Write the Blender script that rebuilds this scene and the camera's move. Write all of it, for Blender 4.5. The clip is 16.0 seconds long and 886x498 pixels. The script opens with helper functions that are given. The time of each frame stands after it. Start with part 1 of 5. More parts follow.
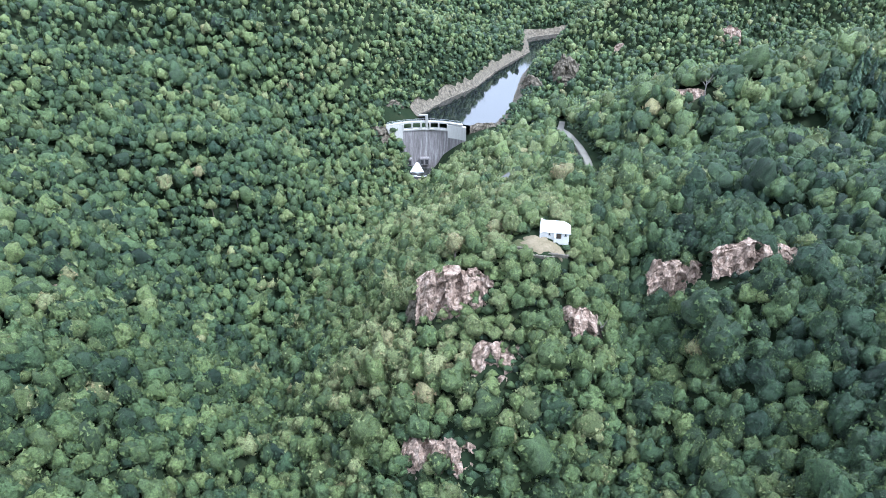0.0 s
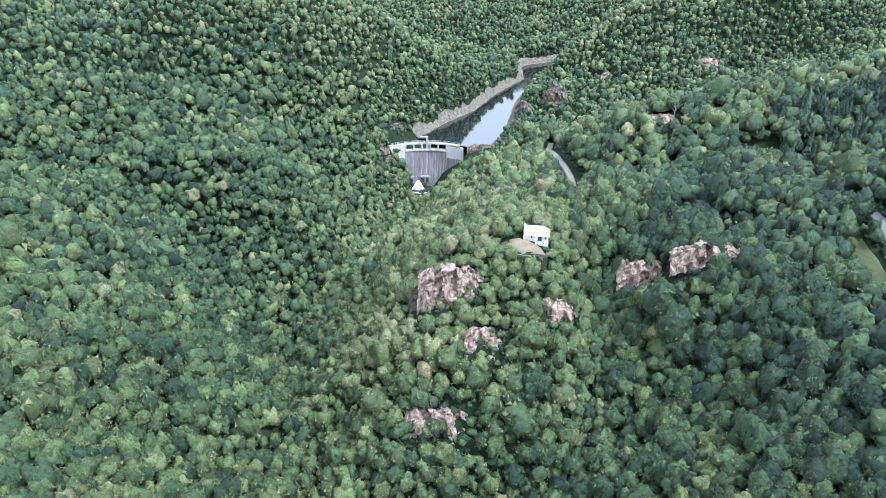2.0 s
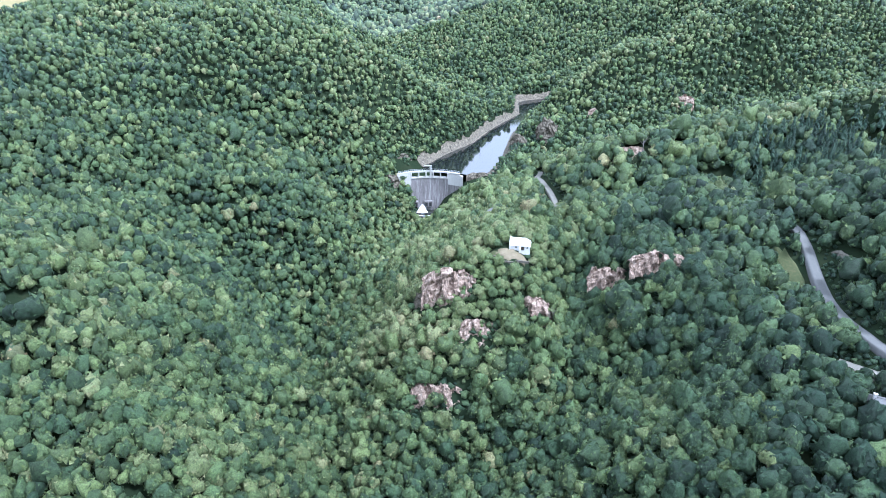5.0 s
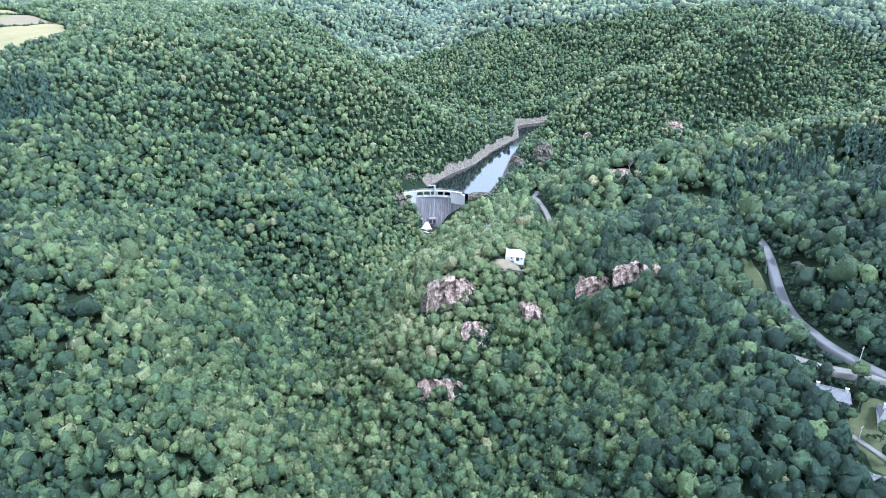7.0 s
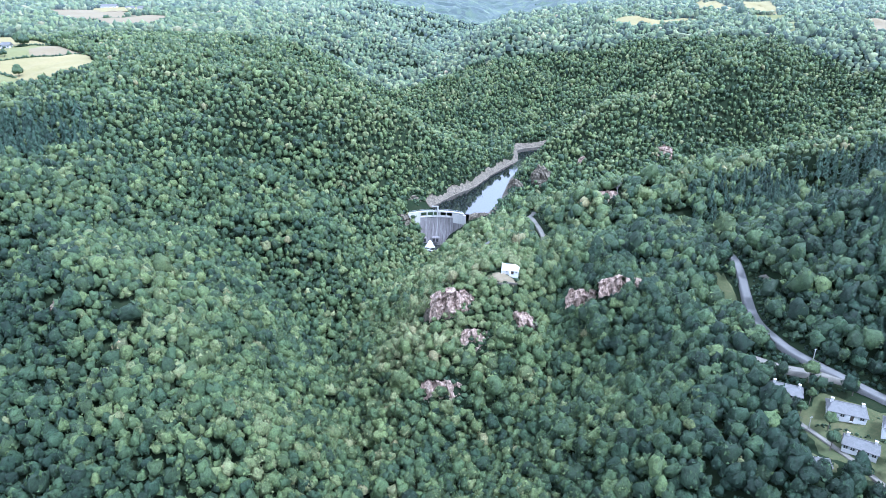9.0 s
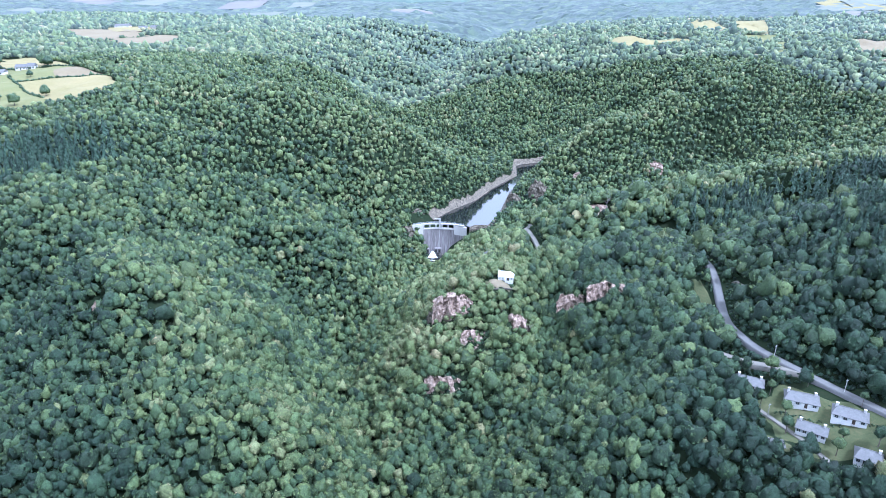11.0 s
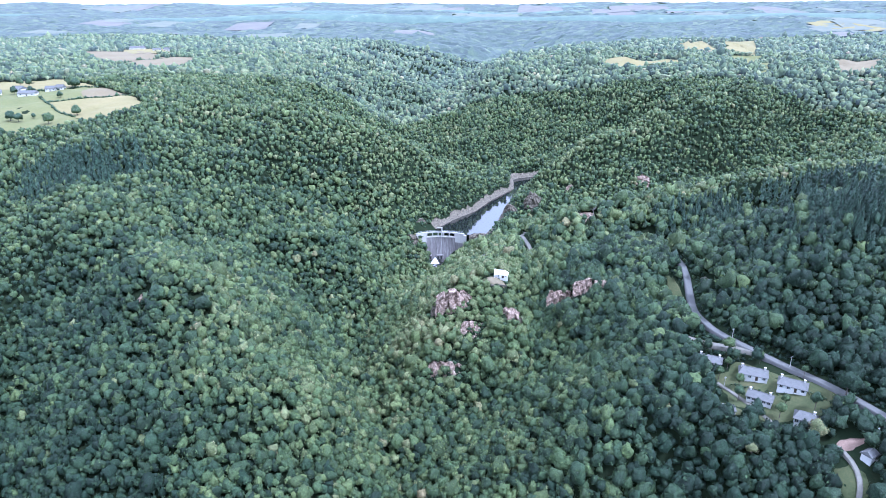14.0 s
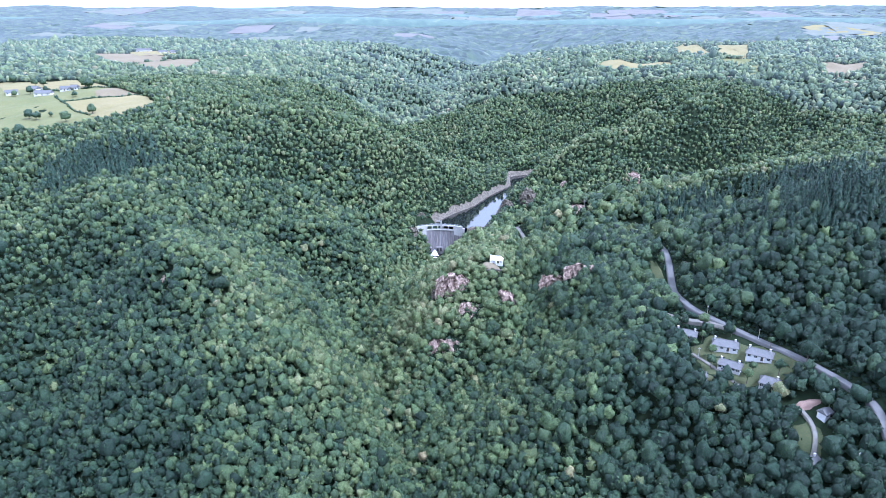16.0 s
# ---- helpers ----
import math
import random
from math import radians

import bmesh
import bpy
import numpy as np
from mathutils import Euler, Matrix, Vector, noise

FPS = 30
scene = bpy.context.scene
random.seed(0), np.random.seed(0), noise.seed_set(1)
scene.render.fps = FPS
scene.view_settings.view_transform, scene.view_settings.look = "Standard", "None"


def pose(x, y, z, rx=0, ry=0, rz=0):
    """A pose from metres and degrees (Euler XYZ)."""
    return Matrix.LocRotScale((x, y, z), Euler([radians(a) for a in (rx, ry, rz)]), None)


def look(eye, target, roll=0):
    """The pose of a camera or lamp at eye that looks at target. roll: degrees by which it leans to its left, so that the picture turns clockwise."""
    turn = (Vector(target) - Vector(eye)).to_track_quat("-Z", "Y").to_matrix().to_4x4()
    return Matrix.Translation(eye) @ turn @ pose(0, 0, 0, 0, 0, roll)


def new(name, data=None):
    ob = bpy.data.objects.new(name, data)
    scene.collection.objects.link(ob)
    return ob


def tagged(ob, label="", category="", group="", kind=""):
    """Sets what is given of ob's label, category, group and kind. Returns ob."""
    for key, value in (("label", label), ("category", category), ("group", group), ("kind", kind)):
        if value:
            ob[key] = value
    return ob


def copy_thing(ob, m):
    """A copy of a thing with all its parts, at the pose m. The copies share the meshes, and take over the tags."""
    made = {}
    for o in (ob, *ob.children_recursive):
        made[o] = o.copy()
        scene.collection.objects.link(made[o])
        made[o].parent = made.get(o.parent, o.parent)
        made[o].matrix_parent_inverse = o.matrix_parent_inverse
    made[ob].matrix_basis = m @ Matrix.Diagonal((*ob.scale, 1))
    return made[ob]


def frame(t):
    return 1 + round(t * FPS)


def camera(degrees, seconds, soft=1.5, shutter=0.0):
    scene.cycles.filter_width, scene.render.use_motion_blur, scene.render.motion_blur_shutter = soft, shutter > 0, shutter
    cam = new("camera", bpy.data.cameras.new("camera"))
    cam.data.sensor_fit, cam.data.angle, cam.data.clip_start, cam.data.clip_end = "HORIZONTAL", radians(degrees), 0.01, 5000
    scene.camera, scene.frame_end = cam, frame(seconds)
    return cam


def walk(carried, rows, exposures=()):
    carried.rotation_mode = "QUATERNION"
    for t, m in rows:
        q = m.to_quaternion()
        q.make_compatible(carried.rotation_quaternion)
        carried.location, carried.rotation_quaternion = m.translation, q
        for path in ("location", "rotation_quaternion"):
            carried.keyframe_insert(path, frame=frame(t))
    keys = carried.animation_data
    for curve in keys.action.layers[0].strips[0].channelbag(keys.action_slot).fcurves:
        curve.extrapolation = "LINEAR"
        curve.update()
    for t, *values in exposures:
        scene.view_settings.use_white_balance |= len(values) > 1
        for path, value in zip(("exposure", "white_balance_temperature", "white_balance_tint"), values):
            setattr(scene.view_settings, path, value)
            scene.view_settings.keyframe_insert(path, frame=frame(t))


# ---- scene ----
# ---- camera ----
cam = camera(68.0, 16.0, soft=0.8)
PATH = [
    (0, (1.01, -3.335, 152.308), (0.986, -1.628, 151.265), -0.5),
    (1.5, (1.839, -24.508, 159.499), (1.816, -22.776, 158.499), -0.4),
    (2.5, (2.387, -39.209, 163.971), (2.361, -37.459, 163.004), -0.2),
    (3.5, (3.267, -52.824, 168.45), (3.238, -51.059, 167.509), -0.2),
    (7, (4.234, -101.506, 185.1), (4.191, -99.695, 184.252), 0.0),
    (8, (4.627, -114.829, 189.599), (4.58, -113.005, 188.781), 0.0),
    (9, (5.658, -128.422, 194.074), (5.604, -126.585, 193.286), 0.0),
    (11.5, (6.988, -162.878, 205.233), (6.925, -161.022, 204.49), -0.0),
    (12.5, (7.057, -176.485, 208.989), (6.992, -174.623, 208.262), -0.1),
    (13.5, (7.847, -190.609, 210.37), (7.78, -188.74, 209.662), -0.1),
    (14.5, (7.748, -204.841, 209.785), (7.684, -202.968, 209.088), -0.1),
    (16, (8.61, -226.813, 210.477), (8.547, -224.938, 209.785), -0.0),
]
walk(cam, [(t, look(eye, target, roll)) for t, eye, target, roll in PATH], exposures=[(0, 1.68, 5150, 11), (9, 1.73, 4720, 15), (16, 1.52, 4680, 22)])

# ---- sky and sun: bright, thinly overcast ----
SUN_EL, SUN_AZ = 56.0, 112.0  # degrees up, and clockwise from straight ahead
world = bpy.data.worlds.new("sky")
scene.world = world
world.use_nodes = True
wn = world.node_tree.nodes
sky = wn.new("ShaderNodeTexSky")
sky.sky_type = "NISHITA"
sky.sun_disc = False
sky.sun_elevation, sky.sun_rotation = radians(SUN_EL), radians(SUN_AZ)
sky.air_density, sky.dust_density, sky.ozone_density = 1.0, 1.2, 1.0
wn["Background"].inputs["Strength"].default_value = 0.15
clouds = wn.new("ShaderNodeTexNoise")
clouds.inputs["Scale"].default_value, clouds.inputs["Detail"].default_value = 2.2, 5.0
grey = wn.new("ShaderNodeValToRGB")
grey.color_ramp.elements[0].position, grey.color_ramp.elements[0].color = 0.3, (0.78, 0.79, 0.81, 1)
grey.color_ramp.elements[1].position, grey.color_ramp.elements[1].color = 0.7, (1.0, 1.0, 1.0, 1)
veil = wn.new("ShaderNodeMix")  # thin cloud over the blue
veil.data_type = "RGBA"
veil.inputs[0].default_value = 0.9
bright = wn.new("ShaderNodeVectorMath")
bright.operation = "SCALE"
bright.inputs[3].default_value = 5.6
wl = world.node_tree.links
wl.new(wn.new("ShaderNodeTexCoord").outputs["Generated"], clouds.inputs["Vector"])
wl.new(clouds.outputs["Fac"], grey.inputs[0]), wl.new(grey.outputs[0], bright.inputs[0])
wl.new(sky.outputs[0], veil.inputs[6])
up = wn.new("ShaderNodeSeparateXYZ")  # an overcast sky is some three times brighter overhead than at its rim
wl.new(wn.new("ShaderNodeTexCoord").outputs["Generated"], up.inputs[0])
rise = wn.new("ShaderNodeMapRange")
rise.inputs[3].default_value, rise.inputs[4].default_value = 1.0, 1.28
wl.new(up.outputs["Z"], rise.inputs[0])
dome = wn.new("ShaderNodeVectorMath")
dome.operation = "SCALE"
wl.new(bright.outputs[0], dome.inputs[0]), wl.new(rise.outputs[0], dome.inputs[3])
wl.new(dome.outputs[0], veil.inputs[7])
wl.new(veil.outputs[2], wn["Background"].inputs["Color"])

sun = new("sun", bpy.data.lights.new("sun", "SUN"))
sun.data.energy, sun.data.angle, sun.data.color = 2.4, radians(14), (1.0, 0.97, 0.92)
_el, _az = radians(SUN_EL), radians(SUN_AZ)
sun.matrix_world = look((0, 0, 400), (-400 * math.cos(_el) * math.sin(_az), -400 * math.cos(_el) * math.cos(_az), 400 - 400 * math.sin(_el)))
# ---- materials ----
def nodes_of(name):
    m = bpy.data.materials.new(name)
    m.use_nodes = True
    return m, m.node_tree.nodes, m.node_tree.links, m.node_tree.nodes["Principled BSDF"]


def ramp(n, stops, interp="LINEAR"):
    r = n.new("ShaderNodeValToRGB")
    r.color_ramp.interpolation = interp
    e = r.color_ramp.elements
    while len(e) < len(stops):
        e.new(0.5)
    for el, (pos, col) in zip(e, stops):
        el.position, el.color = pos, (*col, 1)
    return r


def noise_tex(n, l, scale, detail=4.0, rough=0.6, coord=None):
    t = n.new("ShaderNodeTexNoise")
    t.inputs["Scale"].default_value, t.inputs["Detail"].default_value, t.inputs["Roughness"].default_value = scale, detail, rough
    if coord is None:
        g = n.new("ShaderNodeNewGeometry")
        coord = g.outputs["Position"]
    l.new(coord, t.inputs["Vector"])
    return t


def surface(name, stops, scale, fine=None, rough=0.8, bump=0.3, bump_dist=0.1, spec=0.3, fine_amount=0.5, metal=0.0, object_space=False):
    """Two sizes of noise over a colour ramp, with relief."""
    m, n, l, b = nodes_of(name)
    coord = None
    if object_space:
        coord = n.new("ShaderNodeTexCoord").outputs["Object"]
    big = noise_tex(n, l, scale, 5, 0.6, coord)
    small = noise_tex(n, l, fine or scale * 7, 6, 0.7, coord)
    mix = n.new("ShaderNodeMix")
    mix.inputs[0].default_value = fine_amount
    l.new(big.outputs["Fac"], mix.inputs[2]), l.new(small.outputs["Fac"], mix.inputs[3])
    r = ramp(n, stops)
    l.new(mix.outputs[0], r.inputs[0])
    l.new(r.outputs[0], b.inputs["Base Color"])
    b.inputs["Roughness"].default_value = rough
    b.inputs["Specular IOR Level"].default_value = spec
    b.inputs["Metallic"].default_value = metal
    if bump:
        bp = n.new("ShaderNodeBump")
        bp.inputs["Strength"].default_value, bp.inputs["Distance"].default_value = bump, bump_dist
        l.new(small.outputs["Fac"], bp.inputs["Height"])
        l.new(bp.outputs[0], b.inputs["Normal"])
    return m


def leaf_material(name, stops, per_object=0.0, translucent=0.22, glow=0.0):
    """Foliage: the tone of each tree comes with the mesh, the leaves differ clump by clump."""
    m, n, l, b = nodes_of(name)
    at = n.new("ShaderNodeAttribute")
    at.attribute_name = "tone"
    geo = n.new("ShaderNodeNewGeometry")
    info = n.new("ShaderNodeObjectInfo")
    fine = noise_tex(n, l, 0.8, 7, 0.85, geo.outputs["Position"])
    wide = noise_tex(n, l, 0.03, 5, 0.66, geo.outputs["Position"])

    def madd(sock, k, add):
        x = n.new("ShaderNodeMath")
        x.operation = "MULTIPLY_ADD"
        l.new(sock, x.inputs[0])
        x.inputs[1].default_value = k
        if isinstance(add, float):
            x.inputs[2].default_value = add
        else:
            l.new(add, x.inputs[2])
        return x.outputs[0]
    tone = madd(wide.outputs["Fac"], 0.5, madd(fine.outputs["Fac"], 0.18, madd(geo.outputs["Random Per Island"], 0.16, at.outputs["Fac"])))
    tone = madd(info.outputs["Random"], per_object, tone)
    sub = madd(tone, 1.0, -0.42 - per_object / 2)
    r = ramp(n, stops)
    l.new(sub, r.inputs[0])
    speck = noise_tex(n, l, 2.6, 3, 0.7, geo.outputs["Position"])
    # noise darkens and lightens clumps, painting in the dark crevices between leaf sprays
    patchy = n.new("ShaderNodeMapRange")
    patchy.inputs[1].default_value, patchy.inputs[2].default_value = 0.36, 0.64
    patchy.inputs[3].default_value, patchy.inputs[4].default_value = 0.32, 1.66
    blend = n.new("ShaderNodeMix")
    blend.inputs[0].default_value = 0.5
    l.new(fine.outputs["Fac"], blend.inputs[2]), l.new(speck.outputs["Fac"], blend.inputs[3])
    l.new(blend.outputs[0], patchy.inputs[0])
    leafy = madd(geo.outputs["Random Per Island"], 0.64, 0.68)  # trees and leaf sprays differ one from another
    both = n.new("ShaderNodeMath")
    both.operation = "MULTIPLY"
    l.new(patchy.outputs[0], both.inputs[0]), l.new(leafy, both.inputs[1])
    mul = n.new("ShaderNodeMix")
    mul.data_type, mul.blend_type = "RGBA", "MULTIPLY"
    mul.inputs[0].default_value = 1.0
    l.new(r.outputs[0], mul.inputs[6]), l.new(both.outputs[0], mul.inputs[7])
    l.new(mul.outputs[2], b.inputs["Base Color"])
    b.inputs["Roughness"].default_value, b.inputs["Specular IOR Level"].default_value = 0.5, 0.35
    # glow is pale blue emission that stands in for haze
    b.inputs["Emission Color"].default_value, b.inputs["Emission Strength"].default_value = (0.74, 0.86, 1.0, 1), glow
    bp = n.new("ShaderNodeBump")
    bp.inputs["Strength"].default_value, bp.inputs["Distance"].default_value = 1.0, 0.8
    l.new(fine.outputs["Fac"], bp.inputs["Height"]), l.new(bp.outputs[0], b.inputs["Normal"])
    tr = n.new("ShaderNodeBsdfTranslucent")
    l.new(mul.outputs[2], tr.inputs["Color"])
    ms = n.new("ShaderNodeMixShader")
    ms.inputs[0].default_value = translucent
    l.new(b.outputs[0], ms.inputs[1]), l.new(tr.outputs[0], ms.inputs[2])
    l.new(ms.outputs[0], n["Material Output"].inputs["Surface"])
    return m


GREENS = [(0.0, (0.020, 0.042, 0.023)), (0.2, (0.043, 0.076, 0.036)), (0.4, (0.081, 0.122, 0.048)), (0.58, (0.130, 0.170, 0.060)), (0.75, (0.190, 0.212, 0.095)), (0.9, (0.250, 0.220, 0.110)), (1.0, (0.28, 0.21, 0.12))]
CONIFER = [(0.0, (0.020, 0.042, 0.027)), (0.5, (0.040, 0.075, 0.045)), (1.0, (0.07, 0.112, 0.06))]
LEAVES = leaf_material("oak_and_chestnut_leaves", GREENS)
TREE_LEAVES = leaf_material("single_tree_leaves", GREENS, per_object=0.25)
# distant foliage with haze put in as emission, stronger ring by ring
HAZE_GLOW_WOODS_0 = leaf_material("haze_glow_woods_near", GREENS, glow=0.028)
HAZE_GLOW_WOODS_1 = leaf_material("haze_glow_woods_mid", GREENS, glow=0.052)
HAZE_GLOW_WOODS_2 = leaf_material("haze_glow_woods_far", GREENS, glow=0.066)
NEEDLES = leaf_material("conifer_needles", CONIFER, translucent=0.08)
BARK = surface("bark", [(0.3, (0.070, 0.055, 0.045)), (0.7, (0.170, 0.145, 0.120))], 2.0, 9.0, 0.9, 0.5, 0.05)
DEAD_WOOD = surface("bleached_dead_wood", [(0.3, (0.155, 0.143, 0.130)), (0.7, (0.279, 0.260, 0.242))], 2.0, 9.0, 0.9, 0.4, 0.04)
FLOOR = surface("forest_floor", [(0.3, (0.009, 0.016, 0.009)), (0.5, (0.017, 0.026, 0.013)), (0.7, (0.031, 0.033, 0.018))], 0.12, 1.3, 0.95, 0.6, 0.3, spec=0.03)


def rock_material(name, stops):
    """Fractured rock: upright streaks, blocks with dark joints, lichen."""
    m, n, l, b = nodes_of(name)
    g = n.new("ShaderNodeNewGeometry")
    mp = n.new("ShaderNodeMapping")
    mp.inputs["Scale"].default_value = (1.0, 1.0, 0.4)
    mp.inputs["Rotation"].default_value = (0.25, 0.12, 0.0)
    l.new(g.outputs["Position"], mp.inputs["Vector"])
    streak = noise_tex(n, l, 0.7, 8, 0.78, mp.outputs["Vector"])
    cell = n.new("ShaderNodeTexVoronoi")
    cell.feature = "DISTANCE_TO_EDGE"
    cell.inputs["Scale"].default_value = 0.75
    warp = n.new("ShaderNodeMix")
    warp.data_type = "RGBA"
    warp.inputs[0].default_value = 0.35
    l.new(mp.outputs["Vector"], warp.inputs[6]), l.new(streak.outputs["Color"], warp.inputs[7])
    l.new(warp.outputs[2], cell.inputs["Vector"])
    joint = n.new("ShaderNodeMapRange")
    joint.inputs[2].default_value = 0.09
    joint.inputs[3].default_value = 0.55
    l.new(cell.outputs["Distance"], joint.inputs[0])
    r = ramp(n, stops)
    l.new(streak.outputs["Fac"], r.inputs[0])
    mul = n.new("ShaderNodeMix")
    mul.data_type, mul.blend_type = "RGBA", "MULTIPLY"
    mul.inputs[0].default_value = 1.0
    l.new(r.outputs[0], mul.inputs[6]), l.new(joint.outputs[0], mul.inputs[7])
    l.new(mul.outputs[2], b.inputs["Base Color"])
    b.inputs["Roughness"].default_value = 0.92
    bp = n.new("ShaderNodeBump")
    bp.inputs["Strength"].default_value, bp.inputs["Distance"].default_value = 1.0, 0.9
    l.new(streak.outputs["Fac"], bp.inputs["Height"]), l.new(bp.outputs[0], b.inputs["Normal"])
    return m


ROCK = rock_material("pink_grey_gneiss", [(0.34, (0.075, 0.052, 0.038)), (0.44, (0.21, 0.145, 0.105)), (0.53, (0.33, 0.24, 0.182)), (0.64, (0.50, 0.41, 0.335))])
GREY_ROCK = rock_material("grey_shore_rock", [(0.34, (0.04, 0.034, 0.024)), (0.45, (0.105, 0.088, 0.062)), (0.55, (0.168, 0.142, 0.104)), (0.66, (0.26, 0.225, 0.175))])
GRASS = surface("rough_dry_grass", [(0.3, (0.036, 0.050, 0.019)), (0.5, (0.062, 0.072, 0.029)), (0.7, (0.115, 0.100, 0.050))], 0.09, 1.1, 0.95, 0.6, 0.15)
MEADOW = surface("green_meadow", [(0.3, (0.098, 0.110, 0.038)), (0.55, (0.142, 0.140, 0.052)), (0.75, (0.180, 0.160, 0.070))], 0.02, 0.4, 0.95, 0.3, 0.1)
HAY = surface("pale_hay_field", [(0.3, (0.158, 0.142, 0.055)), (0.55, (0.205, 0.172, 0.074)), (0.75, (0.245, 0.196, 0.094))], 0.02, 0.4, 0.95, 0.3, 0.1)
STUBBLE = surface("cut_stubble_field", [(0.3, (0.140, 0.107, 0.059)), (0.55, (0.174, 0.140, 0.080)), (0.75, (0.200, 0.170, 0.105))], 0.02, 0.4, 0.95, 0.3, 0.1)
DIRT = surface("trodden_earth", [(0.3, (0.100, 0.082, 0.045)), (0.5, (0.160, 0.132, 0.083)), (0.7, (0.235, 0.195, 0.135))], 0.4, 2.5, 0.95, 0.5, 0.08)
RED_EARTH = surface("red_brown_yard_earth", [(0.3, (0.15, 0.095, 0.070)), (0.6, (0.29, 0.20, 0.155))], 0.4, 2.5, 0.95, 0.5, 0.08)
GRAVEL = surface("pale_gravel_track", [(0.3, (0.105, 0.098, 0.08)), (0.7, (0.20, 0.188, 0.16))], 0.5, 3.5, 0.95, 0.4, 0.05)
ASPHALT = surface("worn_grey_asphalt", [(0.3, (0.085, 0.084, 0.080)), (0.5, (0.112, 0.110, 0.104)), (0.7, (0.150, 0.146, 0.136))], 0.3, 4.0, 0.9, 0.2, 0.02)
SLATE = surface("light_grey_slate", [(0.3, (0.085, 0.085, 0.084)), (0.7, (0.165, 0.163, 0.158))], 0.8, 4.0, 0.8, 0.3, 0.03, spec=0.2)
RENDER_W = surface("white_wall_render", [(0.3, (0.52, 0.51, 0.48)), (0.7, (0.70, 0.69, 0.67))], 0.7, 5.0, 0.9, 0.15, 0.02)
PALE_SLAB = surface("bleached_stone_roof_slabs", [(0.3, (0.50, 0.49, 0.47)), (0.7, (0.66, 0.65, 0.63))], 0.9, 5.0, 0.8, 0.5, 0.04)
STONE_WALL = surface("dry_stone", [(0.3, (0.075, 0.066, 0.05)), (0.7, (0.17, 0.155, 0.125))], 1.2, 6.0, 0.95, 0.7, 0.08)
DARK_GLASS = surface("dark_window", [(0.3, (0.020, 0.022, 0.025)), (0.7, (0.050, 0.055, 0.060))], 1.0, 4.0, 0.15, 0.0, spec=0.6)
DARK_WOOD = surface("dark_door_wood", [(0.3, (0.035, 0.027, 0.020)), (0.7, (0.080, 0.060, 0.045))], 1.0, 8.0, 0.8, 0.3, 0.02)
BRICK = surface("pale_chimney_render", [(0.3, (0.45, 0.42, 0.39)), (0.7, (0.62, 0.59, 0.56))], 1.0, 6.0, 0.9, 0.3, 0.02)
STEEL = surface("galvanised_steel", [(0.3, (0.400, 0.420, 0.430)), (0.7, (0.580, 0.600, 0.610))], 0.8, 5.0, 0.5, 0.1, 0.02, metal=0.4)
FOAM = surface("white_water_foam", [(0.3, (0.66, 0.69, 0.70)), (0.7, (0.86, 0.87, 0.88))], 0.6, 3.0, 0.6, 0.8, 0.3)
BLACK_MARK = surface("black_opening_shade", [(0.3, (0.020, 0.020, 0.020)), (0.7, (0.050, 0.050, 0.050))], 1.0, 4.0, 0.7, 0.0)


def concrete_material(name, stops, streak):
    """Dam concrete, with streaks of lime and damp that run down the face."""
    m, n, l, b = nodes_of(name)
    tc = n.new("ShaderNodeTexCoord")
    mp = n.new("ShaderNodeMapping")
    mp.inputs["Scale"].default_value = (1.0, 1.0, 0.06)
    l.new(tc.outputs["Object"], mp.inputs["Vector"])
    runs = noise_tex(n, l, 0.9, 5, 0.65, mp.outputs["Vector"])
    spots = noise_tex(n, l, 1.8, 6, 0.7, tc.outputs["Object"])
    mix = n.new("ShaderNodeMix")
    mix.inputs[0].default_value = 1 - streak
    l.new(runs.outputs["Fac"], mix.inputs[2]), l.new(spots.outputs["Fac"], mix.inputs[3])
    r = ramp(n, stops)
    l.new(mix.outputs[0], r.inputs[0])
    l.new(r.outputs[0], b.inputs["Base Color"])
    b.inputs["Roughness"].default_value = 0.9
    bp = n.new("ShaderNodeBump")
    bp.inputs["Strength"].default_value, bp.inputs["Distance"].default_value = 0.4, 0.08
    l.new(spots.outputs["Fac"], bp.inputs["Height"]), l.new(bp.outputs[0], b.inputs["Normal"])
    return m


CONCRETE = concrete_material("stained_dam_concrete", [(0.3, (0.085, 0.075, 0.072)), (0.5, (0.19, 0.172, 0.168)), (0.68, (0.38, 0.365, 0.35))], 0.75)
PALE_CONCRETE = concrete_material("pale_crest_concrete", [(0.3, (0.30, 0.288, 0.262)), (0.7, (0.46, 0.445, 0.41))], 0.4)


def water_material(name, colour, ripple, rough):
    m, n, l, b = nodes_of(name)
    b.inputs["Base Color"].default_value = (*colour, 1)
    b.inputs["Roughness"].default_value = rough
    b.inputs["IOR"].default_value = 1.8
    b.inputs["Specular IOR Level"].default_value = 1.0
    t = noise_tex(n, l, 0.5, 4, 0.6)
    bp = n.new("ShaderNodeBump")
    bp.inputs["Strength"].default_value, bp.inputs["Distance"].default_value = ripple, 0.05
    l.new(t.outputs["Fac"], bp.inputs["Height"]), l.new(bp.outputs[0], b.inputs["Normal"])
    return m


WATER = water_material("lake_water", (0.012, 0.014, 0.014), 0.18, 0.05)
STREAM = water_material("river_water", (0.03, 0.032, 0.028), 0.5, 0.1)


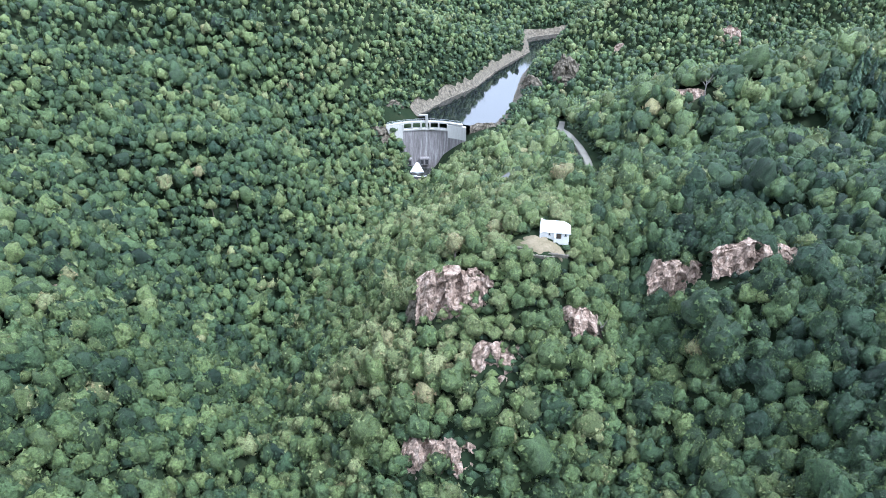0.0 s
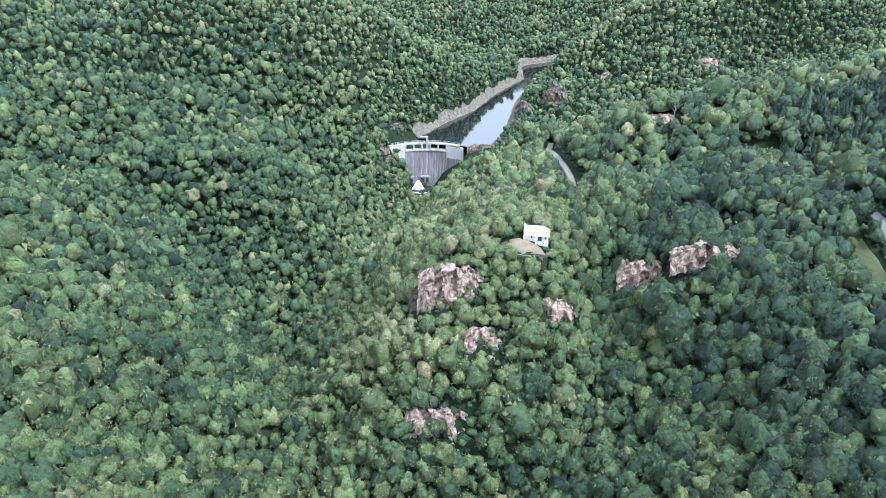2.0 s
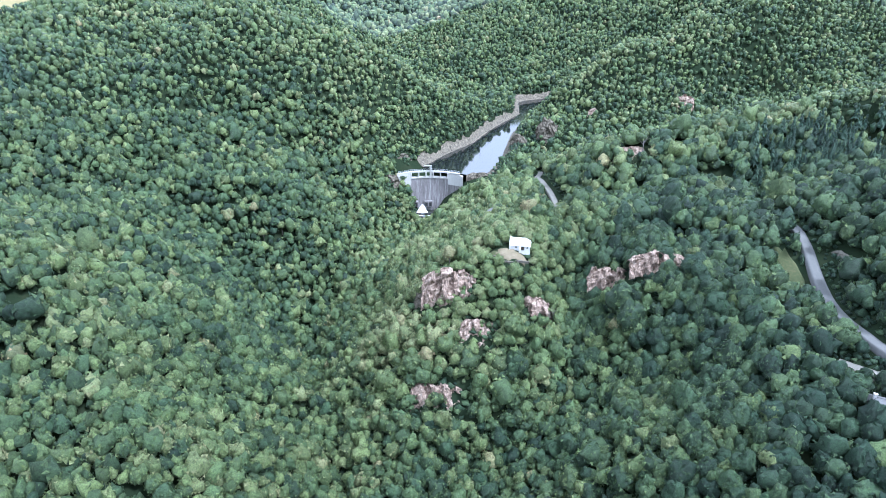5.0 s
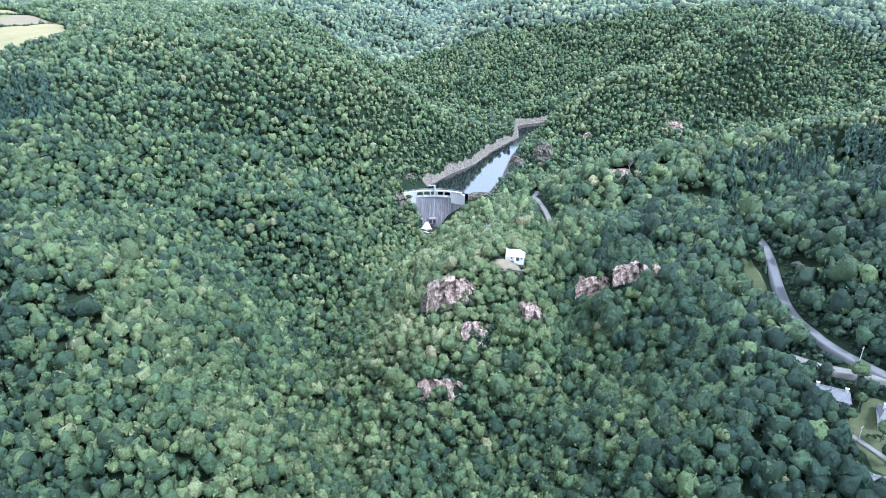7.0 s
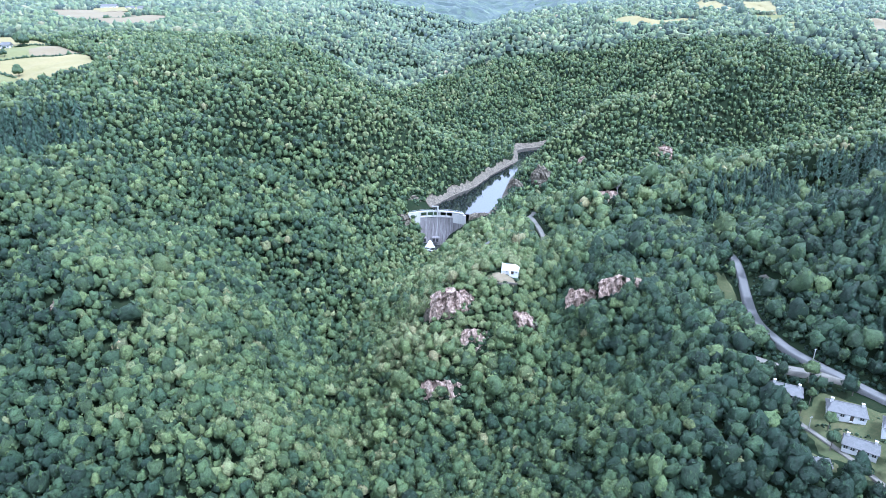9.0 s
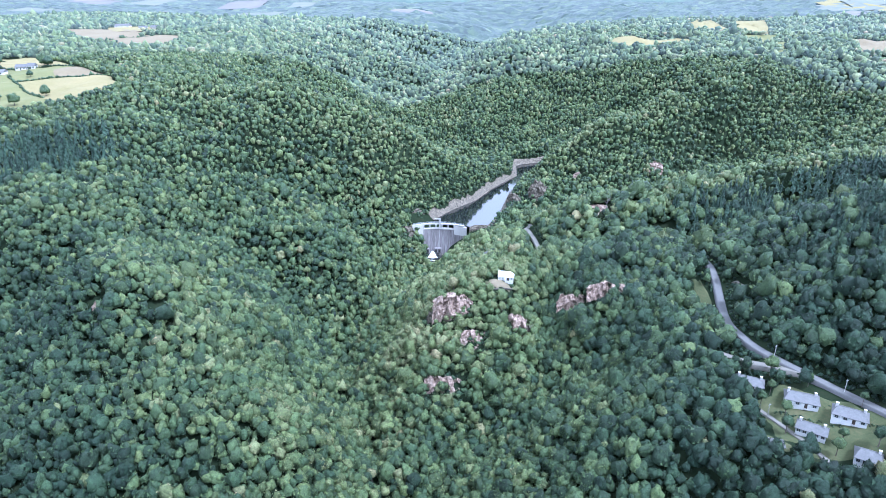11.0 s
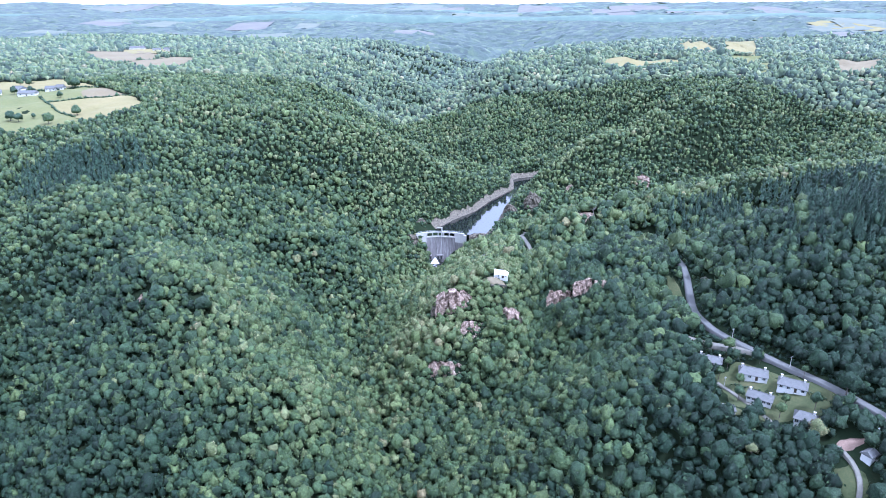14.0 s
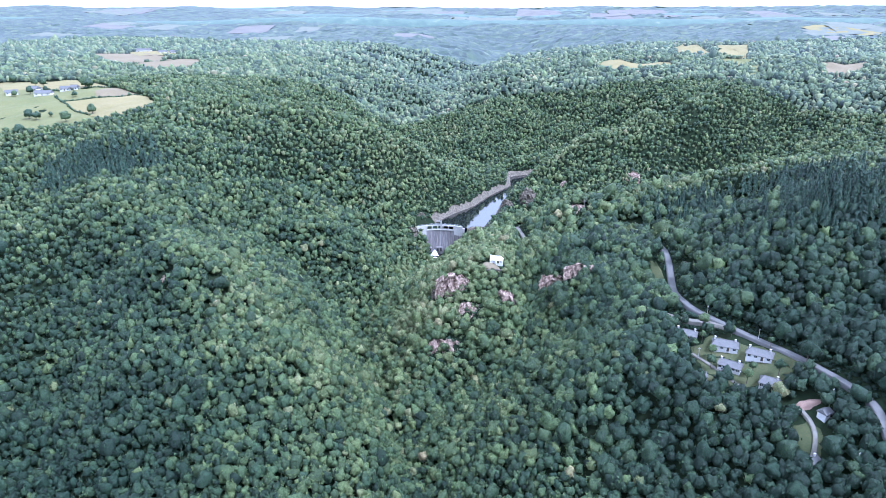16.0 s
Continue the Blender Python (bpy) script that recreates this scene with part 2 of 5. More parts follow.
def haze_glow_material(name, glow, stops=((0.35, (0.030, 0.055, 0.035)), (0.6, (0.06, 0.095, 0.055)), (0.72, (0.16, 0.17, 0.12)))):
    """Far hills and fields, a backdrop at the horizon; bright haze is put in as emission."""
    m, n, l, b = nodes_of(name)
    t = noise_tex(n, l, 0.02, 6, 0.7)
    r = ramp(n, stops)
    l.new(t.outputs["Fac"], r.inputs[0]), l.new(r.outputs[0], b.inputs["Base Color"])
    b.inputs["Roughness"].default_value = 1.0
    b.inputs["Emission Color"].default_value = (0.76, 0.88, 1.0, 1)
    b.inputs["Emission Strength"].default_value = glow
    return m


FAR_HAY = haze_glow_material("hazy_far_hay", 0.06, [(0.35, (0.07, 0.08, 0.045)), (0.6, (0.105, 0.105, 0.065))])
FAR_STUBBLE = haze_glow_material("hazy_far_stubble", 0.06, [(0.35, (0.08, 0.066, 0.05)), (0.6, (0.11, 0.095, 0.072))])
FAR_1, FAR_2, FAR_3 = haze_glow_material("hazy_hills_near", 0.085), haze_glow_material("hazy_hills", 0.10), haze_glow_material("hazy_hills_far", 0.14)
# ---- relief: named spines of the land, each a run of (x, y, ground height) ----
LAKE_Z = 20.0
SPINES = {
    "thalweg": [(-14, 334, -3), (-16, 318, -3), (-36, 265, 0), (-58, 200, 6), (-61, 165, 8), (-51, 132, 10), (-42, 105, 10), (-33, 80, 10), (-24, 50, 8), (-8, 10, 5), (12, -60, 3), (34, -130, 2), (70, -260, 0)],
    "river_flank_west": [(-104, 230, 40), (-75, 236, 33), (-65, 107, 30), (-50, 117, 22), (-48, 82, 21), (-38, 126, 21), (-36, 96, 15), (-21, 66, 17), (-21, 21, 13), (-75, 300, 42), (-40, 345, 34), (-32, 333, 17), (-29, 328, 10), (-31, 318, 8), (-70, 255, 33)],
    "near_spur": [(-223, 170, 88), (-187, 186, 79), (-172, 132, 76), (-154, 160, 68), (-145, 124, 76), (-135, 91, 77), (-143, 79, 66), (-118, 122, 64), (-109, 165, 42), (-115, 80, 67), (-124, 66, 66), (-95, 92, 60), (-118, 53, 60), (-95, 59, 58), (-78, 75, 51), (-80, 122, 43), (-121, 37, 52), (-75, 41, 52), (-58, 51, 45), (-57, 38, 43), (-81, 16, 40), (-91, 1, 34), (-54, 1, 34), (-40, 22, 29), (-25, -45, 13)],
    "west_ravine": [(-238, 126, 55), (-220, 92, 38), (-202, 57, 25), (-180, 12, 20), (-206, 129, 63), (-185, 89, 54), (-164, 47, 46), (-148, 15, 38), (-116, -4, 30), (-150, -50, 10), (-90, -110, 8), (-250, 60, 50)],
    "side_gully": [(-66, 172, 9), (-83, 189, 15), (-101, 207, 27), (-128, 224, 42)],
    "west_slope": [(-158, 200, 58), (-142, 214, 50), (-133, 259, 60), (-108, 268, 55), (-114, 234, 46), (-185, 265, 80), (-200, 228, 84), (-216, 212, 90), (-172, 300, 90), (-209, 270, 95), (-245, 275, 102), (-272, 290, 107), (-302, 266, 90)],
    "west_nose": [(-240, 430, 119), (-160, 402, 118), (-199, 376, 103), (-121, 342, 99), (-95, 342, 89), (-62, 343, 62), (-112, 405, 109), (-75, 408, 95), (-39, 422, 74), (-3, 453, 50), (26, 476, 36), (44, 496, 27), (56, 508, 23)],
    "nose_back": [(-190, 470, 108), (-140, 470, 84), (-95, 475, 60), (-58, 488, 42), (-22, 515, 28), (20, 545, 24), (-120, 530, 62), (-170, 550, 88)],
    "west_plateau": [(-291, 419, 122), (-344, 391, 112), (-414, 499, 124), (-330, 480, 122), (-480, 400, 108), (-420, 330, 100), (-380, 240, 78), (-300, 200, 70)],
    "promontory": [(6, 331, 13), (26, 335, 21), (33, 343, 24), (11, 318, 15), (12, 292, 26), (34, 288, 30), (53, 290, 38), (2, 290, 17), (-8, 292, 2), (-2, 262, 25), (-12, 258, 11), (18, 245, 40), (40, 232, 46), (35, 190, 58), (33, 172, 63), (29, 151, 64.2), (24, 146.5, 63.4), (31, 145.5, 63.4), (12, 150, 59), (-1, 144, 55), (-10, 165, 42), (-22, 150, 30), (-35, 199, 16), (-18, 225, 20)],
    "south_face": [(4, 131, 46), (12, 116, 42), (10, 103, 32), (-12, 98, 24), (-39, 122, 13), (-31, 91, 12), (26, 112, 38), (37, 128, 46), (2, 82, 18)],
    "east_saddle": [(60, 153, 48), (43, 140, 41), (95, 115, 62), (82, 137, 62), (104, 160, 68), (112, 139, 68), (48, 200, 60), (53, 120, 40), (73, 152, 57), (70, 177, 62), (82, 146, 58), (101, 154, 59), (60, 215, 46), (118, 205, 61), (139, 219, 60), (112, 128, 60)],
    "side_ravine": [(54, 101, 31), (36, 100, 31), (19, 80, 19), (59, 89, 35), (68, 67, 47), (81, 48, 51), (68, 30, 48), (57, 36, 38), (49, 29, 33), (17, 36, 15), (83, 101, 51), (91, 75, 53)],
    "house_shelf": [(114, 62, 58), (130, 52, 59), (128, 37, 56), (141, 42, 60), (136, 14, 54), (124, 10, 49), (137, -4, 46), (105, 5, 47), (97, 20, 52), (87, 12, 36), (120, 75, 63), (148, 32, 62), (168, 0, 60), (110, -40, 26), (160, -50, 42)],
    "east_road": [(131, 168, 70), (126, 132, 68.5), (122, 100, 66)],
    "east_hill": [(145, 92, 79), (147, 74, 72), (162, 44, 68), (172, 68, 76), (174, 86, 93), (195, 112, 108), (152, 104, 83), (148, 131, 82), (165, 143, 92), (230, 130, 116), (201, 83, 90), (201, 236, 72), (260, 40, 108), (220, 0, 84), (300, 150, 116)],
    "middle_ridge": [(62, 320, 33), (75, 275, 56), (91, 245, 70), (117, 252, 74), (141, 226, 69), (149, 254, 79), (180, 262, 84), (213, 256, 92), (250, 262, 100), (278, 258, 102), (380, 260, 113)],
    "ridge_back": [(120, 312, 40), (180, 335, 38), (264, 395, 40), (330, 440, 48), (110, 350, 34)],
    "far_hill": [(66, 395, 34), (62, 372, 25), (70, 440, 30), (98, 465, 51), (127, 470, 67), (148, 484, 81), (105, 440, 44), (148, 450, 60), (130, 420, 44), (172, 412, 42), (190, 442, 44), (168, 466, 68), (260, 490, 44), (313, 508, 54), (264, 530, 106), (338, 583, 112), (377, 556, 72), (495, 719, 117), (205, 512, 98), (289, 600, 110), (170, 535, 62), (125, 540, 34), (235, 570, 70)],
    "lake_head": [(62, 640, 48), (20, 610, 40), (57, 670, 66), (125, 660, 58), (169, 740, 96), (-36, 700, 53), (14, 770, 72), (66, 800, 102), (130, 850, 112), (230, 700, 112)],
    "far_plateau": [(330, 820, 121), (420, 900, 122), (-390, 820, 124), (-430, 900, 125), (-194, 881, 92), (-300, 650, 118), (-190, 640, 106), (560, 560, 118), (600, 300, 118), (500, 120, 114)],
    "far_valley": [(-60, 595, 30), (-85, 690, 32), (-100, 820, 36), (-60, 920, 38), (15, 1020, 40), (0, 1100, 42), (-75, 1150, 44), (-60, 1260, 46), (20, 1380, 50), (120, 1500, 52), (170, 1650, 54), (-150, 690, 84)],
    "far_spurs": [(-45, 1005, 56), (-110, 995, 72), (-160, 985, 84), (-260, 960, 108), (-30, 1190, 50), (10, 1225, 66), (50, 1250, 82), (110, 1290, 104), (130, 1050, 112), (-130, 1250, 82), (-200, 1150, 106), (-60, 1450, 84), (-160, 1400, 112), (40, 1600, 76), (-20, 1720, 106), (260, 1300, 118), (180, 980, 112), (300, 1650, 120), (0, 880, 80), (70, 930, 108)],
    "outer_land": [(-700, 200, 112), (-700, 700, 122), (-600, -200, 92), (-300, -250, 60), (0, -420, 30), (350, -250, 80), (700, -100, 112), (800, 500, 120), (700, 1100, 124), (-600, 1300, 122), (-300, -20, 60), (-420, 100, 84), (0, -620, 60)],
}


GULLIES = [  # run, depth, half width: creases that water has cut into the slopes
    ([(-40, 258), (-58, 200), (-61, 165), (-51, 132), (-42, 105), (-33, 80), (-24, 50), (-8, 10), (12, -60)], 8.0, 11.0),
    ([(-61, 168), (-83, 189), (-101, 207), (-128, 224), (-165, 244)], 7.0, 10.0),
    ([(-8, 52), (12, 70), (38, 99), (50, 122), (48, 142)], 6.0, 10.0),
    ([(-170, -20), (-190, 30), (-212, 75), (-232, 120)], 6.0, 14.0),
    ([(-92, 292), (-130, 300), (-165, 325), (-190, 345)], 7.0, 12.0),
    ([(112, 546), (150, 540), (185, 545), (230, 572)], 8.0, 14.0),
    ([(205, 440), (235, 470), (262, 500), (300, 535)], 8.0, 14.0),
    ([(340, 470), (365, 520), (385, 560), (430, 610)], 8.0, 16.0),
]


def _solve_relief():
    p = np.array([q for run in SPINES.values() for q in run], float)
    d = np.linalg.norm(p[:, None, :2] - p[None, :, :2], axis=2)
    a = np.sqrt(d * d + 14.0 ** 2)
    n = len(p)
    m = np.zeros((n + 1, n + 1))
    m[:n, :n] = -a + np.eye(n) * 0.8
    m[:n, n] = m[n, :n] = 1.0
    w = np.linalg.solve(m, np.append(p[:, 2], 0.0))
    return p[:, :2], w[:n], w[n]


RELIEF_P, RELIEF_W, RELIEF_C = _solve_relief()

LAKE_LINE = [(2, 350), (17, 380), (30, 410), (40, 442), (50, 466), (68, 495), (78, 532), (130, 556), (230, 570)]
LAKE_HALF = [24, 22, 14.5, 11, 9, 9, 17, 17, 17]


def line_distance(x, y, line, half):
    """Distance to a run of points, less the half width that belongs to the nearest place on it."""
    best = np.full(np.shape(x), 1e9)
    for (x0, y0), (x1, y1), h0, h1 in zip(line, line[1:], half, half[1:]):
        dx, dy = x1 - x0, y1 - y0
        s = np.clip(((x - x0) * dx + (y - y0) * dy) / (dx * dx + dy * dy), 0, 1)
        best = np.minimum(best, np.hypot(x - x0 - s * dx, y - y0 - s * dy) - (h0 + (h1 - h0) * s))
    return best


def smooth(v, a, b):
    s = np.clip((v - a) / (b - a), 0, 1)
    return s * s * (3 - 2 * s)


def waves(x, y):
    """A cheap sum of rotated sines: uneven ground at several sizes."""
    out = np.zeros(np.shape(x))
    for k, (size, amp) in enumerate(((95, 2.0), (52, 1.5), (31, 1.0), (17, 0.6))):
        for j in range(3):
            ang = 0.7 + 1.13 * k + 2.09 * j
            u = (x * np.cos(ang) + y * np.sin(ang)) / size * 2 * np.pi
            out = out + amp / 3 * np.sin(u + 1.7 * k + 2.3 * j + 1.2 * np.sin(u * 0.37 + j))
    return out


def height(x, y):
    """The ground's height at x, y (arrays)."""
    x, y = np.asarray(x, float), np.asarray(y, float)
    shape = x.shape
    xf, yf = x.ravel(), y.ravel()
    z = np.empty(len(xf))
    for i in range(0, len(xf), 20000):
        d2 = (xf[i:i + 20000, None] - RELIEF_P[None, :, 0]) ** 2 + (yf[i:i + 20000, None] - RELIEF_P[None, :, 1]) ** 2
        z[i:i + 20000] = -np.sqrt(d2 + 196.0) @ RELIEF_W + RELIEF_C
    r = np.hypot(xf - 0, yf - 300)
    far = smooth(r, 1000, 1700)
    valley = np.exp(-(line_distance(xf, yf, [(30, 1120), (90, 1320), (180, 1600), (120, 2000), (260, 2500)], [0] * 5) / 190.0) ** 2)
    hills = 118 + 10 * np.sin(xf / 310 + 1.0) * np.sin(yf / 270) + 8 * np.sin(xf / 150 + yf / 210) + 80 * smooth(r, 1400, 4700) ** 1.0 - 58 * valley * smooth(-r, -2600, -1500)
    z = z * (1 - far) + hills * far
    wild = np.maximum(smooth(-xf, 60, 110) * smooth(xf, -300, -240), smooth(yf, 360, 430) * smooth(xf, -280, -200))  # rills and shoulders on the open hillsides
    z = z + waves(xf, yf) * (0.7 + 1.3 * wild) * smooth(np.hypot(xf - 28, yf - 152), 14, 40)
    for run, depth, half in GULLIES:
        g = line_distance(xf, yf, run, [0] * len(run))
        z = z - depth * np.exp(-np.abs(g / half) ** 1.5)
    gorge = line_distance(xf, yf, [(-14, 341), (-17, 330), (-21, 315), (-32, 285)], [7.5, 5, 3, 1.5])
    z = np.where((yf < 341) & (yf > 270), np.minimum(z, -3 + 2.2 * np.maximum(gorge, 0) + 0.9 * np.maximum(285 - yf, 0)), z)  # the river's cut below the dam
    d = line_distance(xf, yf, LAKE_LINE, LAKE_HALF)
    bank = LAKE_Z + np.where(d < 0, 0.5 * d, 1.15 * d)
    k = smooth(d, 2.0, 20.0) * smooth(yf, 338, 345) + (1 - smooth(yf, 338, 345))
    z = bank * (1 - k) + np.where(d < 60, np.maximum(z, np.where(yf > 345, LAKE_Z + 4 * smooth(d, 0, 8), -50)), z) * k
    return z.reshape(shape)
# ---- mesh helpers ----
def mesh_object(name, verts, faces, material, smooth_faces=False):
    me = bpy.data.meshes.new(name)
    me.from_pydata([tuple(v) for v in verts], [], [tuple(f) for f in faces])
    me.materials.append(material)
    if smooth_faces:
        me.polygons.foreach_set("use_smooth", [True] * len(me.polygons))
    me.update()
    return new(name, me)


def part(name, bm, material, parent=None, label=""):
    """Links a bmesh as one mesh object under a thing or a part."""
    me = bpy.data.meshes.new(name)
    bm.normal_update()
    bm.to_mesh(me)
    bm.free()
    me.materials.append(material)
    ob = new(name, me)
    if parent is not None:
        ob.parent = parent
    return tagged(ob, label)


def box(x0, y0, z0, x1, y1, z1, bm=None, bevel=0.0):
    bm = bm or bmesh.new()
    made = bmesh.ops.create_cube(bm, size=1.0)["verts"]
    bmesh.ops.scale(bm, vec=(x1 - x0, y1 - y0, z1 - z0), verts=made)
    bmesh.ops.translate(bm, vec=((x0 + x1) / 2, (y0 + y1) / 2, (z0 + z1) / 2), verts=made)
    if bevel:
        bmesh.ops.bevel(bm, geom=list({e for v in made for e in v.link_edges}), offset=bevel, segments=1, affect="EDGES")
    return bm


def thing(name, at, turn=0.0, label="", category="", group="", kind=""):
    e = new(name)
    e.matrix_basis = pose(*at, 0, 0, turn)
    return tagged(e, label, category, group, kind)


def ground_at(x, y):
    return float(height(np.array([x]), np.array([y]))[0])


def spaced(inner0, inner1, step, outer0, outer1, grow):
    mid = list(np.arange(inner0, inner1 + 0.01, step))
    lo, s = [], step
    v = inner0
    while v > outer0:
        s *= grow
        v -= s
        lo.append(max(v, outer0))
    hi, s = [], step
    v = inner1
    while v < outer1:
        s *= grow
        v += s
        hi.append(min(v, outer1))
    return np.array(lo[::-1] + mid + hi)


# ---- the ground: one sheet to the horizon ----
gx = spaced(-300, 300, 4.2, -4800, 4800, 1.09)
gy = spaced(-60, 620, 4.2, -2500, 4900, 1.07)
GX, GY = np.meshgrid(gx, gy)
GZ = height(GX, GY)
nx, ny = len(gx), len(gy)
idx = np.arange(nx * ny).reshape(ny, nx)
quads = np.stack([idx[:-1, :-1], idx[:-1, 1:], idx[1:, 1:], idx[1:, :-1]], axis=-1).reshape(-1, 4)
me = bpy.data.meshes.new("ground")
me.vertices.add(nx * ny)
me.vertices.foreach_set("co", np.stack([GX, GY, GZ], axis=-1).ravel())
me.loops.add(len(quads) * 4)
me.loops.foreach_set("vertex_index", quads.ravel())
me.polygons.add(len(quads))
me.polygons.foreach_set("loop_start", np.arange(0, len(quads) * 4, 4))
me.polygons.foreach_set("use_smooth", np.ones(len(quads), bool))
me.update(calc_edges=True)
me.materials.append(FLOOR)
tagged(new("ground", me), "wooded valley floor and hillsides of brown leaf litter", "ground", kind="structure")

# ---- the reservoir ----
def ribbon(name, line, half, z, material, label, category, step=4.0, kind="structure", uneven=0.0):
    """A strip along a run of points; z is a height, or None to lie on the ground."""
    pts, hw = [], []
    for (a, b, ha, hb) in zip(line, line[1:], half, half[1:]):
        n = max(1, int(math.dist(a, b) / step))
        for i in range(n):
            s = i / n
            pts.append((a[0] + (b[0] - a[0]) * s, a[1] + (b[1] - a[1]) * s))
            hw.append(ha + (hb - ha) * s)
    pts.append(line[-1]), hw.append(half[-1])
    p = np.array(pts)
    for _ in range(3):
        p[1:-1] = (p[:-2] + 2 * p[1:-1] + p[2:]) / 4
    d = np.gradient(p, axis=0)
    d /= np.linalg.norm(d, axis=1)[:, None] + 1e-9
    nrm = np.stack([-d[:, 1], d[:, 0]], axis=1)
    cols = 5
    verts, faces = [], []
    for i in range(len(p)):
        for c in range(cols):
            o = (c / (cols - 1) * 2 - 1) * hw[i] * (1 + uneven * math.sin(i * 1.7 + c))
            q = p[i] + nrm[i] * o
            verts.append([q[0], q[1], 0.0])
    v = np.array(verts)
    if z is None:
        g = height(v[:, 0], v[:, 1]).reshape(len(p), cols)
        mid = g.max(axis=1) + 0.45
        mid = np.convolve(np.pad(mid, 2, mode="edge"), np.ones(5) / 5, mode="valid")
        v[:, 2] = np.repeat(np.maximum(mid, g.max(axis=1) + 0.3), cols)
    else:
        v[:, 2] = z
    for i in range(len(p) - 1):
        for c in range(cols - 1):
            a = i * cols + c
            faces.append((a, a + 1, a + cols + 1, a + cols))
    if z is None:  # sides that go down into the ground
        lo = v[:, :].copy()
        lo[:, 2] -= 2.5
        base = len(v)
        v = np.vstack([v, lo])
        for i in range(len(p) - 1):
            for c in (0, cols - 1):
                a, b = i * cols + c, (i + 1) * cols + c
                faces.append((a, b, base + b, base + a))
    return tagged(mesh_object(name, v, faces, material, True), label, category, kind=kind)


ribbon("water", LAKE_LINE, [h + 7 for h in LAKE_HALF], LAKE_Z, WATER, "calm dark reservoir water reflecting the pale sky", "reservoir")


def patch(name, cx, cy, rx, ry, turn, material, label, category, lift=0.4, seed=0, rim=0.16):
    """A piece of open ground with an uneven edge, laid on the relief."""
    rnd = random.Random(seed + int(cx * 13 + cy))
    rings, seg = max(3, int(max(rx, ry) / 2.2)), 40
    ph = [rnd.uniform(0, 6.28) for _ in range(4)]
    ct, st = math.cos(radians(turn)), math.sin(radians(turn))
    verts, faces = [(cx, cy)], []
    for r in range(1, rings + 1):
        for k in range(seg):
            a = 2 * math.pi * k / seg
            w = 1 + rim * (math.sin(2 * a + ph[0]) * 0.5 + math.sin(3 * a + ph[1]) * 0.6 + math.sin(7 * a + ph[2]) * 0.4 + math.sin(11 * a + ph[3]) * 0.3)
            u, v = rx * r / rings * math.cos(a) * w, ry * r / rings * math.sin(a) * w
            verts.append((cx + u * ct - v * st, cy + u * st + v * ct))
    p = np.array(verts)
    z = height(p[:, 0], p[:, 1]) + lift
    z[-seg:] -= 0.8
    for k in range(seg):
        faces.append((0, 1 + k, 1 + (k + 1) % seg))
    for r in range(rings - 1):
        for k in range(seg):
            a, b = 1 + r * seg + k, 1 + r * seg + (k + 1) % seg
            faces.append((a, a + seg, b + seg, b))
    OPEN.append((cx, cy, rx, ry, turn))
    return tagged(mesh_object(name, np.column_stack([p, z]), faces, material, True), label, category, kind="structure")


def field(name, corners, material, label, lift=0.5):
    """A field: its corners joined to a rounded outline, laid on the relief."""
    c = np.array(corners, float)
    m = c.mean(axis=0)
    if m[1] > 600:  # woods that stand before a field hide its near edge
        way = np.array([8.0, -210.0]) - m
        reach = np.linalg.norm(way) * 4.5 / 95.0
        way /= np.linalg.norm(way)
        c = c + way * reach * ((c - m) @ way > 0)[:, None]
        m = c.mean(axis=0)
    grain = 8.0 if m[1] < 700 else m[1] / 26.0
    edge = []
    for a, b in zip(c, np.roll(c, -1, axis=0)):
        n = max(2, int(np.linalg.norm(b - a) / grain))
        for i in range(n):
            q = a + (b - a) * i / n
            edge.append(q + 1.2 * np.array([math.sin(q[1] * 0.21), math.cos(q[0] * 0.17)]))
    edge = np.array(edge)
    rings = max(4, int(np.max(np.linalg.norm(edge - m, axis=1)) / grain))
    pts = [m] + [m + (e - m) * r / rings for r in range(1, rings + 1) for e in edge]
    p, seg = np.array(pts), len(edge)
    z = height(p[:, 0], p[:, 1]) + lift
    faces = [(0, 1 + k, 1 + (k + 1) % seg) for k in range(seg)]
    for r in range(rings - 1):
        for k in range(seg):
            a, b = 1 + r * seg + k, 1 + r * seg + (k + 1) % seg
            faces.append((a, a + seg, b + seg, b))
    FIELDS.append(c)
    return tagged(mesh_object(name, np.column_stack([p, z]), faces, material, True), label, "field", kind="structure")


OPEN, FIELDS, ROADS, CLEAR = [], [], [], []  # ground kept free of trees


def road(name, line, half, material, label, category, verge=0.0):
    ROADS.append((line, [half + verge] * len(line)))
    return ribbon(name, line, [half] * len(line), None, material, label, category, step=3.0)


road("road", [(136, 196), (132, 182), (129, 168), (128.5, 150), (128.6, 136), (126, 119), (122.5, 104), (121.5, 92), (124, 80), (130.5, 69), (137.5, 62.8), (146, 54), (153.5, 40), (163, 22), (172, 0), (168, -25), (154, -45)], 1.8, ASPHALT, "narrow grey asphalt lane with worn edges", "road")
road("layby", [(112, 79), (119.5, 71.5), (128, 66.5), (136, 63.5)], 1.8, GRAVEL, "grey gravel lay-by that joins the lane", "track")
road("ridge_track", [(58, 318), (50, 276), (52, 247), (55, 232), (53, 214), (48, 192)], 1.5, GRAVEL, "pale stony track along the wooded ridge", "track", verge=1.2)
road("driveway", [(117, 51), (119, 47.5), (122, 41), (127.5, 29), (131, 22)], 0.9, GRAVEL, "narrow pale concrete driveway between gardens", "driveway")
road("cart_track", [(147, 10), (149.5, 3), (149.5, -3), (146.5, -9), (143.5, -13)], 0.9, GRAVEL, "pale two-rut cart track over grass", "track")

